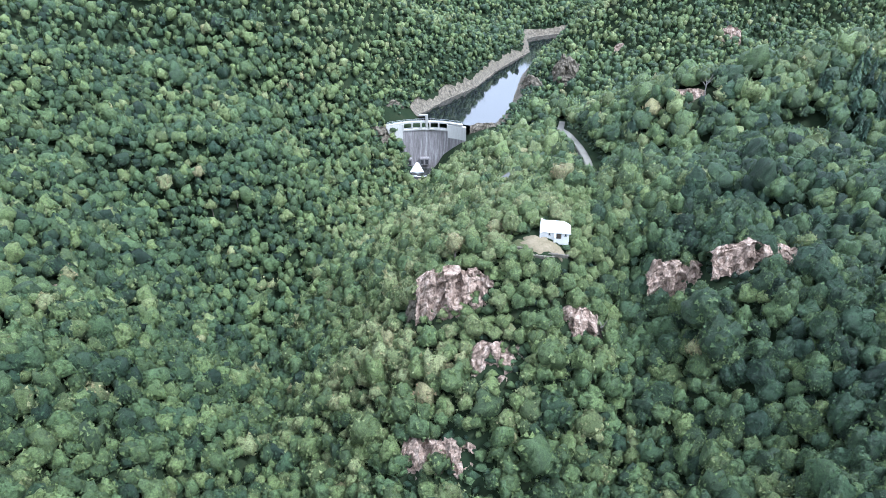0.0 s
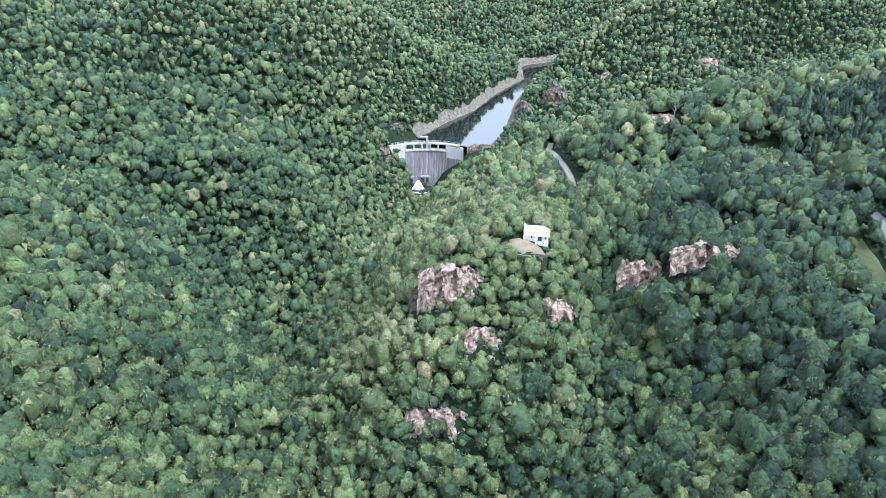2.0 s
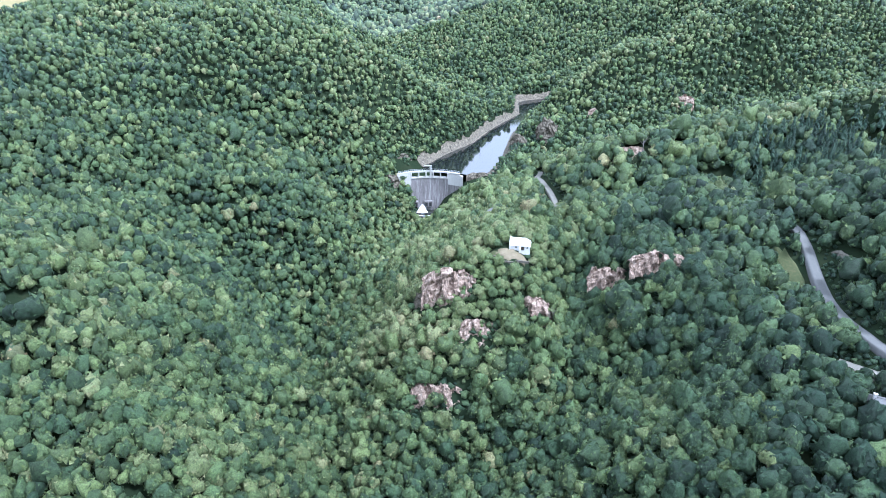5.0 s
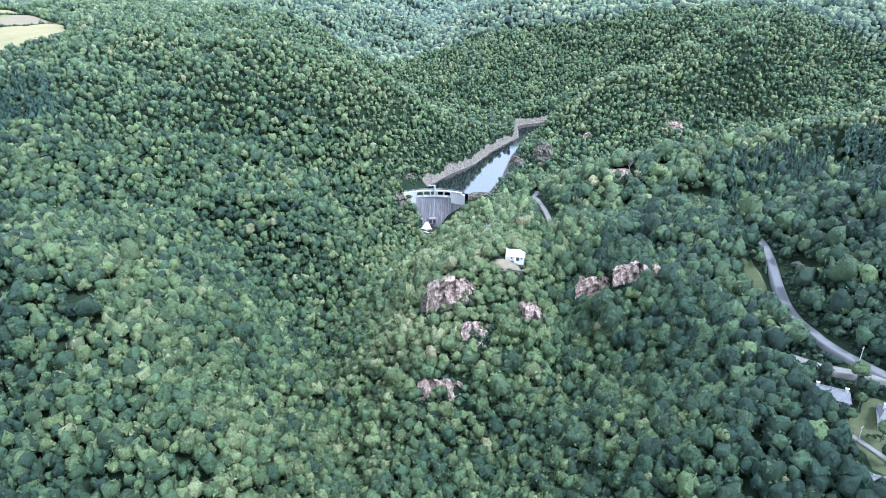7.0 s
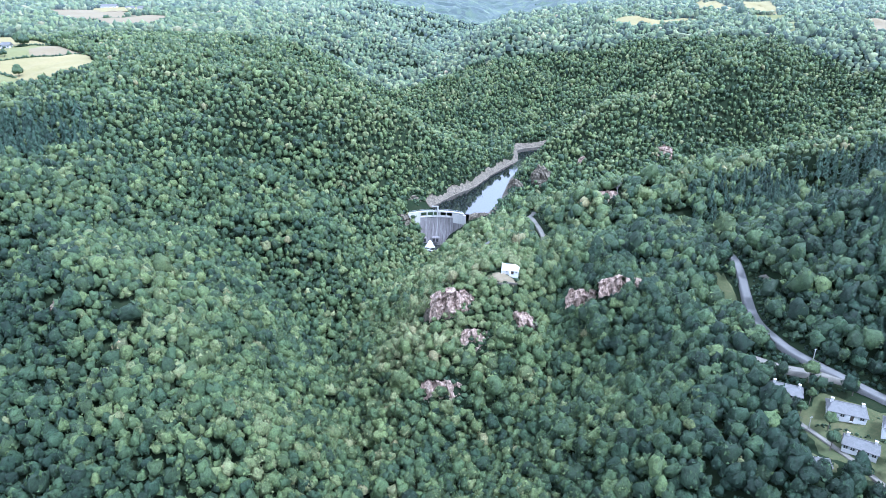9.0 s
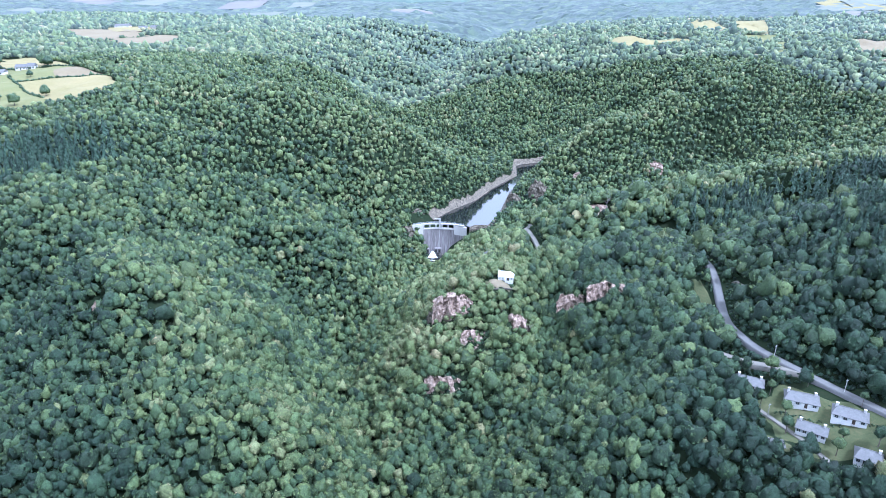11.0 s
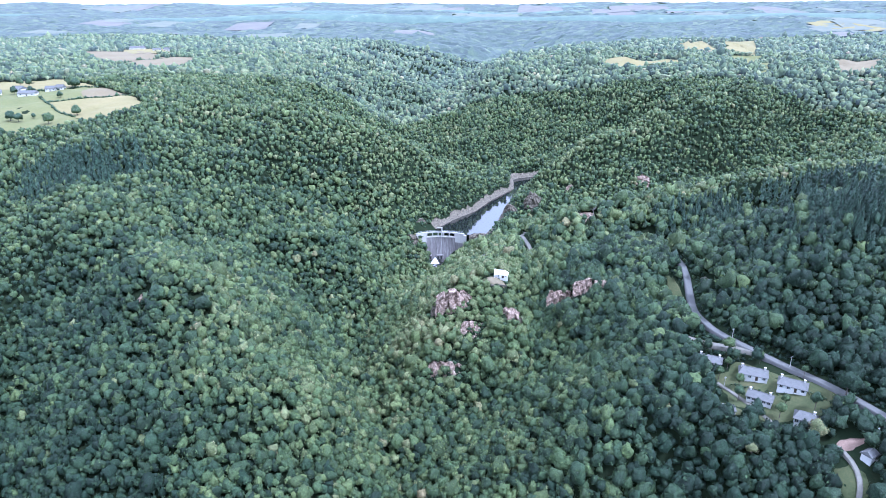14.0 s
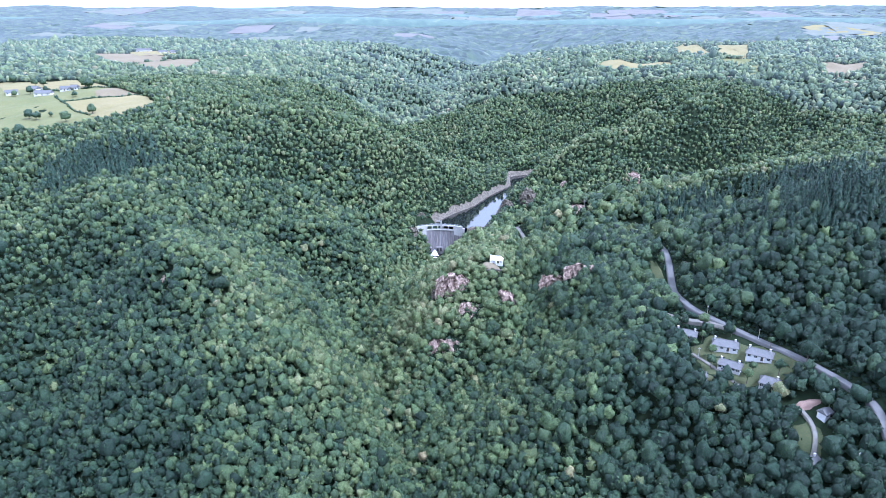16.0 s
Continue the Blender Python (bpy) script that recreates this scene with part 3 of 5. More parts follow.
patch("clearing", 24.5, 145.6, 6.4, 3.4, -10, DIRT, "bare trodden terrace in front of the chapel", "clearing", lift=0.25, seed=1, rim=0.34)
patch("bank", 20.5, 146.2, 5.0, 2.6, -10, GRASS, "rough grass at the edge of the terrace", "bank", lift=0.12, seed=10, rim=0.3)
patch("lawn", 135, 40, 22, 16, -35, GRASS, "rough dry grass gardens round the white houses", "lawn", lift=0.25, seed=2)
patch("lawn", 113, 33, 8, 6, -30, GRASS, "small rough lawn beside a grey shed", "lawn", lift=0.25, seed=3)
patch("bank", 120.5, 126, 3.2, 15, 2, GRASS, "rough grassy bank below the lane", "bank", lift=0.2, seed=4)
patch("yard", 151, 10, 6, 3, 0, RED_EARTH, "red-brown earth yard with low shrubs", "yard", seed=5)
patch("bank", 146, -4, 6, 9, 10, GRASS, "mown grass beside the cart track", "bank", lift=0.2, seed=6)
patch("clearing", 86, 152, 5.5, 1.6, 0, DIRT, "small bare clearing with orange earth", "clearing", seed=7)
patch("clearing", 126, 222, 12, 3, 12, GRASS, "strip of light scrub and grass below the ridge", "clearing", lift=0.2, seed=8)

ROADS.append(([(-16, 336), (-18, 326), (-21, 315)], [6, 2.5, 0]))
OPEN.append((24.5, 145.0, 8.0, 4.2, -8))
# ---- dam ----
DAM = (-14.0, 342.5)
ARC_R = 46.0


def arc(x):
    """Where the arch runs: how far upstream at a sideways distance x from its middle."""
    return math.sqrt(ARC_R ** 2 - x * x) - ARC_R


def arc_wall(x0, x1, z0, z1, t0, t1, step=1.0, batter=0.0):
    """A curved wall from x0 to x1, t0 thick at its foot and t1 at its top; the downstream face leans by batter."""
    bm = bmesh.new()
    n = max(2, int((x1 - x0) / step))
    rows = []
    levels = 6
    for i in range(n + 1):
        x = x0 + (x1 - x0) * i / n
        col = []
        for side in (0, 1):
            for j in range(levels + 1):
                s = j / levels
                t = t0 + (t1 - t0) * s
                y = arc(x) - (t + batter * (1 - s) ** 2 if side == 0 else 0.0)
                col.append(bm.verts.new((x, y, z0 + (z1 - z0) * s)))
        rows.append(col)
    m = levels + 1
    for a, b in zip(rows, rows[1:]):
        for j in range(levels):
            bm.faces.new((a[j], b[j], b[j + 1], a[j + 1]))
            bm.faces.new((a[m + j + 1], b[m + j + 1], b[m + j], a[m + j]))
        bm.faces.new((a[levels], b[levels], b[m + levels], a[m + levels]))
        bm.faces.new((a[m], b[m], b[0], a[0]))
    for r, flip in ((rows[0], False), (rows[-1], True)):
        for j in range(levels):
            f = (r[j], r[j + 1], r[m + j + 1], r[m + j])
            bm.faces.new(f[::-1] if flip else f)
    return bm


dam = thing("dam", (DAM[0], DAM[1], 0), 0, "streaked grey concrete arch dam with an open crest gallery", "dam")
dam.matrix_basis = pose(DAM[0] + 1.0, DAM[1], 0) @ Matrix.Diagonal((0.93, 1, 1, 1))
part("face", arc_wall(-13.2, 13.4, -6, 19.6, 4.2, 2.6, batter=1.6), CONCRETE, dam, "stained grey concrete face with pale lime streaks")
part("sill", arc_wall(-13.4, 13.6, 19.6, 20.3, 3.0, 3.0), PALE_CONCRETE, dam, "pale projecting overflow sill")
part("abutment", arc_wall(-22.5, -13.2, -2, 15.5, 3.6, 3.4), CONCRETE, dam, "stained concrete foot beside the bank")
part("abutment", arc_wall(13.4, 24, -2, 16, 3.6, 3.4), CONCRETE, dam, "stained concrete foot beside the bank")
part("wing_wall", arc_wall(-22.5, -13.2, 15.5, 23.3, 3.4, 2.4), PALE_CONCRETE, dam, "pale smooth side wall of concrete")
part("wing_wall", arc_wall(13.4, 24, 16, 23.0, 3.4, 2.4), PALE_CONCRETE, dam, "pale smooth side wall of concrete")
part("walkway", arc_wall(-22.5, 22, 23.4, 24.1, 2.2, 2.2), PALE_CONCRETE, dam, "pale concrete crest walkway")
for k in range(6):
    x = -13.0 + 26.2 * k / 5
    y = arc(x)
    part("pier", box(x - 0.45, y - 2.7, 20.3, x + 0.45, y - 0.2, 23.4, bevel=0.06), PALE_CONCRETE, dam)
for k in range(32):
    x = -22 + 43.5 * k / 31
    for dy in (-2.1, -0.1):
        part("rail_post", box(x - 0.05, arc(x) + dy - 0.05, 24.1, x + 0.05, arc(x) + dy + 0.05, 25.1), STEEL, dam)
for dy in (-2.1, -0.1):
    bm = bmesh.new()
    for k in range(31):
        xa, xb = -22 + 43.5 * k / 31, -22 + 43.5 * (k + 1) / 31
        limb_pts = (Vector((xa, arc(xa) + dy, 25.1)), Vector((xb, arc(xb) + dy, 25.1)))
        u = Vector((0, 0.05, 0)), Vector((0, 0, 0.06))
        ring = [[bm.verts.new(c + a * sa + b * sb) for (a, sa, b, sb) in ((u[0], 1, u[1], 1), (u[0], -1, u[1], 1), (u[0], -1, u[1], -1), (u[0], 1, u[1], -1))] for c in limb_pts]
        for q in range(4):
            bm.faces.new((ring[0][q], ring[0][(q + 1) % 4], ring[1][(q + 1) % 4], ring[1][q]))
    part("handrail", bm, STEEL, dam, "thin steel handrail")
hoist = part("hoist", box(0.2, -2.6, 20.3, 1.6, -1.2, 28.2, bevel=0.08), PALE_CONCRETE, dam, "white gate hoist tower with a jib")
part("jib", box(-3.6, -2.3, 27.6, 0.5, -1.6, 28.3, bevel=0.05), PALE_CONCRETE, hoist, "white jib arm")
for k, x in enumerate((-9.6, -2.2, 0.6)):
    y = arc(x) - 4.6
    gate = part("outlet", box(x - 1.5, y - 2.2, 0.5, x + 1.5, y + 1.0, 4.4, bevel=0.1), CONCRETE, dam, "dark concrete outlet block with a gate opening")
    # no real hole: a black plate paints the dark inside of the opening
    part("gate", box(x - 0.9, y - 2.26, 1.0, x + 0.9, y - 2.05, 3.6), BLACK_MARK, gate, "black plate that stands for the shaded gate opening")
bm = bmesh.new()
bmesh.ops.create_grid(bm, x_segments=14, y_segments=12, size=0.5)
for v in bm.verts:
    s = v.co.y + 0.5
    w = 1.3 + 3.2 * (1 - s)
    v.co = Vector((-5.2 + v.co.x * 2 * w, -12.0 + 5.6 * s, -1.6 + 3.6 * s ** 1.3 - 0.25 * (v.co.x * 2) ** 2 * 4 * s + 0.25 * noise.noise(Vector((v.co.x * 9, s * 8, 3)))))
part("apron_water", bm, FOAM, dam, "white foaming water spreading down the outlet apron")
ribbon("river", [(-14, 336), (-17, 322), (-24, 300), (-36, 265)], [9, 6, 4, 3.5], -1.6, STREAM, "dark river pool below the dam", "river", step=2.0)
bm = bmesh.new()
for k in range(5):
    bmesh.ops.create_icosphere(bm, subdivisions=1, radius=1.0, matrix=pose(-20.5 + 2.1 * k, 325.2 + 0.4 * math.sin(k * 2.1), -1.6) @ Matrix.Diagonal((1.5, 0.5, 0.22, 1)))
tagged(part("foam_line", bm, FOAM), "line of white foam across the river pool", "foam", kind="structure")

# ---- chapel on the promontory ----
def gable_roof(length, width, rise, over, thick, hip_left=0.0, hip_right=0.0):
    """Two slopes along x, with a hip of that length at either end, over a body of that size; eaves at z = 0."""
    bm = bmesh.new()
    L, W = length / 2 + over, width / 2 + over
    drop = rise / (width / 2) * over
    for dz in (0.0, thick):
        e = [bm.verts.new(p) for p in ((-L, -W, dz - drop), (L, -W, dz - drop), (L, W, dz - drop), (-L, W, dz - drop))]
        r = [bm.verts.new((-L + hip_left, 0, rise + dz)), bm.verts.new((L - hip_right, 0, rise + dz))]
        fs = [(e[0], e[1], r[1], r[0]), (e[2], e[3], r[0], r[1]), (e[1], e[2], r[1]), (e[3], e[0], r[0])]
        if hip_left == 0 and dz == 0:
            fs = fs[:3]
        for f in fs:
            bm.faces.new(f if dz else f[::-1])
    v = list(bm.verts)
    for a, b in ((0, 1), (1, 2), (2, 3), (3, 0)):
        bm.faces.new((v[a], v[b], v[6 + b], v[6 + a]))
    return bm


def roof_courses(parent, length, width, rise, over, thick, rows, material, name, hip_left=0.0, hip_right=0.0):
    """Slab by slab courses laid over the two long slopes."""
    W, L = width / 2 + over, length / 2 + over
    slope = math.atan2(rise, width / 2)
    run = W / math.cos(slope)
    rnd = random.Random(rows)
    for side in (-1, 1):
        for j in range(rows):
            s0, s1 = j / rows, (j + 1) / rows
            frac = (s0 + s1) / 2
            x0, x1 = -L + hip_left * frac, L - hip_right * frac
            n = max(2, int((x1 - x0) / 0.9))
            for i in range(n):
                a, b = x0 + (x1 - x0) * i / n, x0 + (x1 - x0) * (i + 1) / n
                y0, y1 = W * (1 - s0), W * (1 - s1)
                drop = rise / (width / 2) * over
                z0, z1 = -drop + (rise + drop) * s0, -drop + (rise + drop) * s1
                lift = thick + 0.03 + rnd.uniform(0, 0.04)
                bm = bmesh.new()
                q = [bm.verts.new(p) for p in ((a + 0.015, side * (y0 + 0.06), z0 + lift + 0.05), (b - 0.015, side * (y0 + 0.06), z0 + lift + 0.05), (b - 0.015, side * y1, z1 + lift), (a + 0.015, side * y1, z1 + lift),
                                               (a + 0.015, side * (y0 + 0.06), z0 + lift - 0.03), (b - 0.015, side * (y0 + 0.06), z0 + lift - 0.03))]
                bm.faces.new(q[:4] if side < 0 else q[3::-1])
                bm.faces.new((q[4], q[5], q[1], q[0]) if side < 0 else (q[0], q[1], q[5], q[4]))
                part(name, bm, material, parent)


cz = ground_at(29, 149.2) + 0.1
chapel = thing("chapel", (29.0, 149.6, cz), -9, "small white-walled chapel with a bleached stone roof on the promontory", "chapel")
chapel.matrix_basis = chapel.matrix_basis @ Matrix.Diagonal((0.94, 0.94, 0.86, 1))
CLEAR.append((29, 149.2, 5.2))
CL, CW, CH, CR = 7.8, 4.8, 2.25, 2.4
bm = box(-CL / 2, -CW / 2, -2.0, CL / 2, CW / 2, CH)
g = [bm.verts.new(p) for p in ((-CL / 2, -CW / 2, CH), (-CL / 2, CW / 2, CH), (-CL / 2, 0, CH + CR), (-CL / 2 + 0.5, -CW / 2, CH), (-CL / 2 + 0.5, CW / 2, CH), (-CL / 2 + 0.5, 0, CH + CR))]
bm.faces.new((g[0], g[2], g[1])), bm.faces.new((g[3], g[4], g[5]))
bm.faces.new((g[0], g[3], g[5], g[2])), bm.faces.new((g[1], g[2], g[5], g[4]))
part("wall", bm, RENDER_W, chapel, "white rendered stone walls with weathering")
roof = part("roof", gable_roof(CL, CW, CR, 0.3, 0.16, 0.0, 2.2), PALE_SLAB, chapel, "bleached pale stone roof, hipped at one end")
roof.location = (0, 0, CH)
roof_courses(roof, CL, CW, CR, 0.3, 0.16, 9, PALE_SLAB, "slab", 0.0, 2.2)
bm = bmesh.new()
v = [bm.verts.new((x, y, z)) for x in (-CL / 2 - 0.42, -CL / 2 + 0.12) for (y, z) in ((-CW / 2 - 0.45, CH - 0.5), (0, CH + CR + 0.65), (CW / 2 + 0.45, CH - 0.5), (CW / 2 + 0.2, -1.5), (-CW / 2 - 0.2, -1.5))]
bm.faces.new(v[:5][::-1]), bm.faces.new(v[5:])
for a in range(5):
    b = (a + 1) % 5
    bm.faces.new((v[a], v[b], v[5 + b], v[5 + a]))
part("gable", bm, RENDER_W, chapel, "white gable wall that stands above the roof")
door = part("door", box(0.55, -CW / 2 - 0.06, 0.0, 1.55, -CW / 2 + 0.2, 1.95), DARK_WOOD, chapel, "dark arched wooden door")
part("door_frame", box(0.35, -CW / 2 - 0.04, 0.0, 0.55, -CW / 2 + 0.1, 1.95), STONE_WALL, door)
part("door_frame", box(1.55, -CW / 2 - 0.04, 0.0, 1.75, -CW / 2 + 0.1, 1.95), STONE_WALL, door)
part("lintel", box(0.35, -CW / 2 - 0.05, 1.95, 1.75, -CW / 2 + 0.1, 2.2), STONE_WALL, door)
for wx in (-1.6, 2.9):
    w = part("window", box(wx - 0.22, -CW / 2 - 0.03, 1.1, wx + 0.22, -CW / 2 + 0.1, 1.85), DARK_GLASS, chapel, "narrow dark window")
    part("sill", box(wx - 0.34, -CW / 2 - 0.14, 0.98, wx + 0.34, -CW / 2 + 0.05, 1.1), STONE_WALL, w)
bm = box(-0.35, -CW / 2 - 0.9, -1.5, 0.25, -CW / 2, 2.0, bevel=0.05)
for v in bm.verts:
    if v.co.z > 1.5 and v.co.y < -CW / 2 - 0.5:
        v.co.z -= 0.9
part("buttress", bm, RENDER_W, chapel, "white sloping buttress beside the door")
for k, (x0, y0, x1, y1) in enumerate(((17, 145.2, 23.5, 144.2), (24.5, 144.0, 32, 142.4), (20.5, 142.6, 28, 141.2))):
    w = thing("terrace_wall", ((x0 + x1) / 2, (y0 + y1) / 2, ground_at((x0 + x1) / 2, (y0 + y1) / 2)), math.degrees(math.atan2(y1 - y0, x1 - x0)), "low dry stone terrace wall below the chapel", "wall", group="terrace walls")
    n = int(math.dist((x0, y0), (x1, y1)) / 0.7)
    rnd = random.Random(k)
    for i in range(n):
        for j in range(2):
            x = (i + 0.5 - n / 2 + 0.3 * j) * 0.7
            part("stone", box(x - 0.33, -0.3, -0.5 + 0.5 * j, x + 0.33, 0.3 + rnd.uniform(-0.08, 0.08), 0.0 + 0.5 * j + rnd.uniform(-0.08, 0.08), bevel=0.06), STONE_WALL, w)

# ---- houses on the eastern shelf ----
def house(x, y, turn, L, W, H, rise, label, hip=1.6, chimneys=(-0.42, 0.38), windows=4, category="house", group="houses on the shelf"):
    z = ground_at(x, y) + 0.25
    H, rise = H * 0.8, rise * 0.85
    h = thing("house", (x, y, z), turn, label, category, group)
    CLEAR.append((x, y, max(L, W) * 0.62))
    part("wall", box(-L / 2, -W / 2, -2.0, L / 2, W / 2, H, bevel=0.03), RENDER_W, h, "white rendered walls")
    r = part("roof", gable_roof(L, W, rise, 0.45, 0.18, hip, hip), SLATE, h, "light grey slate roof with hipped ends")
    r.location = (0, 0, H)
    part("ridge", box(-L / 2 - 0.45 + hip, -0.13, rise + 0.16, L / 2 + 0.45 - hip, 0.13, rise + 0.3, bevel=0.04), SLATE, r)
    for c in chimneys:
        k = part("chimney", box(c * L - 0.4, -0.3, H + 0.8, c * L + 0.4, 0.3, H + rise + 1.0, bevel=0.03), BRICK, h, "pale rendered chimney")
        part("chimney_cap", box(c * L - 0.5, -0.4, H + rise + 1.0, c * L + 0.5, 0.4, H + rise + 1.15), BRICK, k)
    n = windows
    for i in range(n):
        wx = (i + 0.5) / n * L - L / 2
        if i == n // 2:
            d = part("door", box(wx - 0.5, -W / 2 - 0.05, 0.0, wx + 0.5, -W / 2 + 0.1, 2.05), DARK_WOOD, h, "dark front door")
            part("door_step", box(wx - 0.7, -W / 2 - 0.7, -0.3, wx + 0.7, -W / 2 - 0.03, 0.0, bevel=0.02), PALE_CONCRETE, d)
            continue
        for side in (-1, 1):
            yy = side * W / 2
            w = part("window", box(wx - 0.55, min(yy, yy + side * 0.04), 0.9, wx + 0.55, max(yy, yy + side * 0.04), 2.1), DARK_GLASS, h, "dark double window")
            part("window_frame", box(wx - 0.03, min(yy, yy + side * 0.06), 0.9, wx + 0.03, max(yy, yy + side * 0.06), 2.1), RENDER_W, w)
            part("shutter", box(wx - 1.0, min(yy, yy + side * 0.07), 0.9, wx - 0.58, max(yy, yy + side * 0.07), 2.1), STEEL, w)
            part("shutter", box(wx + 0.58, min(yy, yy + side * 0.07), 0.9, wx + 1.0, max(yy, yy + side * 0.07), 2.1), STEEL, w)
    return h


house(117.0, 61.5, -24, 9.6, 6.2, 2.9, 1.9, "white single-storey house with a grey hipped roof beside the lane")
house(131.8, 51.3, -22, 11.0, 6.6, 2.9, 2.1, "long white bungalow with a grey hipped slate roof and two chimneys")
house(143.0, 40.0, -30, 10.6, 6.4, 2.9, 2.0, "white bungalow with a grey hipped roof above a sloping lawn")
house(129.2, 36.9, -33, 9.4, 5.4, 2.9, 1.9, "narrow white house with a grey gabled roof and dark windows", hip=0.3, windows=5)
house(140.8, 22.8, -30, 7.6, 6.2, 3.2, 2.2, "white house with a grey roof half hidden by an ochre tree", chimneys=(0.35,))
house(114.2, 30.2, -10, 4.6, 3.8, 2.2, 1.4, "small grey-roofed shed on a rough lawn", hip=0.6, chimneys=(), windows=2, category="shed")
house(143.0, -14.0, 15, 6.2, 5.4, 2.8, 2.3, "small pale-roofed house at the end of a cart track", hip=1.4, chimneys=(0.1,), windows=3)
house(154.5, 3.0, 30, 4.4, 3.6, 2.4, 1.4, "small grey outbuilding among trees", hip=0.4, chimneys=(), windows=2, category="shed")

# ---- rocks ----
def outcrop(x, y, face, width, rise, depth, material, label, seed, rough=1.0, sink=1.5, grain=0.75):
    """A rock face: x, y is the middle of its foot, face the compass way it looks (0 is ahead, 90 to the right)."""
    a = radians(face)
    out = np.array([math.sin(a), math.cos(a)])
    side = np.array([-out[1], out[0]])
    nu, nv = max(6, int(width / (0.6 * grain))), max(5, int((rise + depth) / (0.6 * grain)))
    pts, faces = [], []
    z0 = ground_at(x, y)
    for j in range(nv + 1):
        v = j / nv
        for i in range(nu + 1):
            u = i / nu * 2 - 1
            edge = (1 - abs(u) ** 3) * (1 - max(0.0, v - 0.8) / 0.2 * 0.5)
            p = Vector((u * width / 2 * 0.35, v * rise * 0.4, seed * 7.3))
            block = noise.cell(Vector((u * width / 4.5 + v * 1.1, v * rise / 3.0 - u * 0.8, seed))) - 0.5
            crack = noise.fractal(p * 1.6, 0.9, 2.2, 4)
            fine = noise.fractal(p * 6.0, 0.8, 2.1, 3)
            lean_a, lean_b = u * width * 0.42 + v * rise * 0.55, v * rise * 0.85 - u * width * 0.22
            slab = noise.cell(Vector((lean_a / 2.6, lean_b / 1.7, seed + 9))) - 0.5
            prot = rough * (0.6 * crack + 1.1 * block * edge + 0.8 * slab + 0.45 * fine) + 0.3 * edge
            vv = v + 0.12 * noise.noise(Vector((u * 3, v * 3, seed + 5)))
            hor = depth * max(0.0, vv) ** 1.5
            q = np.array([x, y]) + side * (u * width / 2 + 0.5 * noise.noise(p * 2.1)) - out * hor + out * prot
            step = math.floor(v * rise / 1.8 + 0.5 * block) * 1.8 / rise - v
            top = z0 + rise * (1 - (1 - v) ** 1.3 + 0.3 * step) * (0.70 + 0.30 * edge + 0.16 * noise.noise(Vector((u * width / 9, seed, 1))) + 0.10 * block)
            pts.append([q[0], q[1], top - sink * (1 - v) ** 4 - (1 - edge) * 2.0])
    for j in range(nv):
        for i in range(nu):
            k = j * (nu + 1) + i
            faces.append((k, k + 1, k + nu + 2, k + nu + 1))
    n0 = len(pts)
    back = [pts[nv * (nu + 1) + i] for i in range(nu + 1)]
    for i in range(nu + 1):
        pts.append([back[i][0] - out[0] * 3.0, back[i][1] - out[1] * 3.0, back[i][2] - 2.5])
    for i in range(nu):
        k = nv * (nu + 1) + i
        faces.append((k, k + 1, n0 + i + 1, n0 + i))
    n = max(2, int(width / 2.5))
    for i in range(n):
        for back, wide in ((-2.2, 1.7), (depth * 0.3, 2.2), (depth * 0.7, 2.2)):
            c = np.array([x, y]) + side * ((i + 0.5) / n - 0.5) * width * 0.9 - out * back
            CLEAR.append((c[0], c[1], wide))
    return tagged(mesh_object("rock_outcrop", pts, faces, material), label, "rock", "rock outcrops")


outcrop(2.4, 133.4, 186, 22, 13.0, 8.0, ROCK, "tall pinkish gneiss cliff below the chapel", 1)
outcrop(-9.5, 137.0, 200, 4.0, 11.0, 2.5, GREY_ROCK, "grey upright rock pinnacle beside the cliff", 2, 0.7)
outcrop(-0.5, 100.0, 184, 21, 7.5, 6.5, ROCK, "broad pinkish rock slab low on the slope", 3)
outcrop(12.0, 118.0, 184, 14, 7.0, 5.5, ROCK, "weathered rock ledge with dry moss", 4)
outcrop(13.5, 113.5, 184, 4.5, 4.0, 5.0, ROCK, "narrow run of broken rock below a ledge", 5)
outcrop(32.5, 125.5, 190, 10, 8.5, 6.5, ROCK, "reddish bare slope of rock and earth", 6)
outcrop(39.0, 130.5, 170, 4, 4.0, 2.0, GREY_ROCK, "small pale grey rock knob", 7)
outcrop(62.5, 142.0, 188, 16, 11.0, 7.0, ROCK, "pale pinkish cliff among trees", 8)
outcrop(79.0, 136.5, 185, 22, 7.5, 5.0, ROCK, "long broken band of reddish rock", 9)
outcrop(92.0, 236.5, 190, 17, 5.0, 8.0, ROCK, "reddish scree and rock on the wooded ridge", 10)
outcrop(112.0, 240.5, 190, 9, 3.0, 5.0, ROCK, "small reddish rock patch on the wooded ridge", 11)
outcrop(178.0, 421.0, 190, 13, 11.0, 7.0, ROCK, "pinkish crag high on the far hillside", 12, grain=1.5)
outcrop(66.0, 383.0, 215, 15, 18.0, 9.0, GREY_ROCK, "tall pale crag above the reservoir", 13, grain=1.5)
outcrop(47.0, 383.0, 240, 16, 9.0, 5.0, GREY_ROCK, "grey rock buttress at the water's edge", 14, grain=1.5)
outcrop(-36.0, 327.0, 150, 12, 10.0, 5.0, GREY_ROCK, "pale rock face beside the dam abutment", 15, grain=1.4)
outcrop(-106.0, 141.0, 140, 6, 3.5, 3.0, ROCK, "small dark rock showing through the trees", 16)
outcrop(-122.5, 87.5, 165, 7, 3.0, 3.5, ROCK, "small reddish rock patch on the spur", 17)
outcrop(-150.5, 92.5, 165, 8, 3.0, 3.5, ROCK, "small reddish rock patch on the spur", 18)
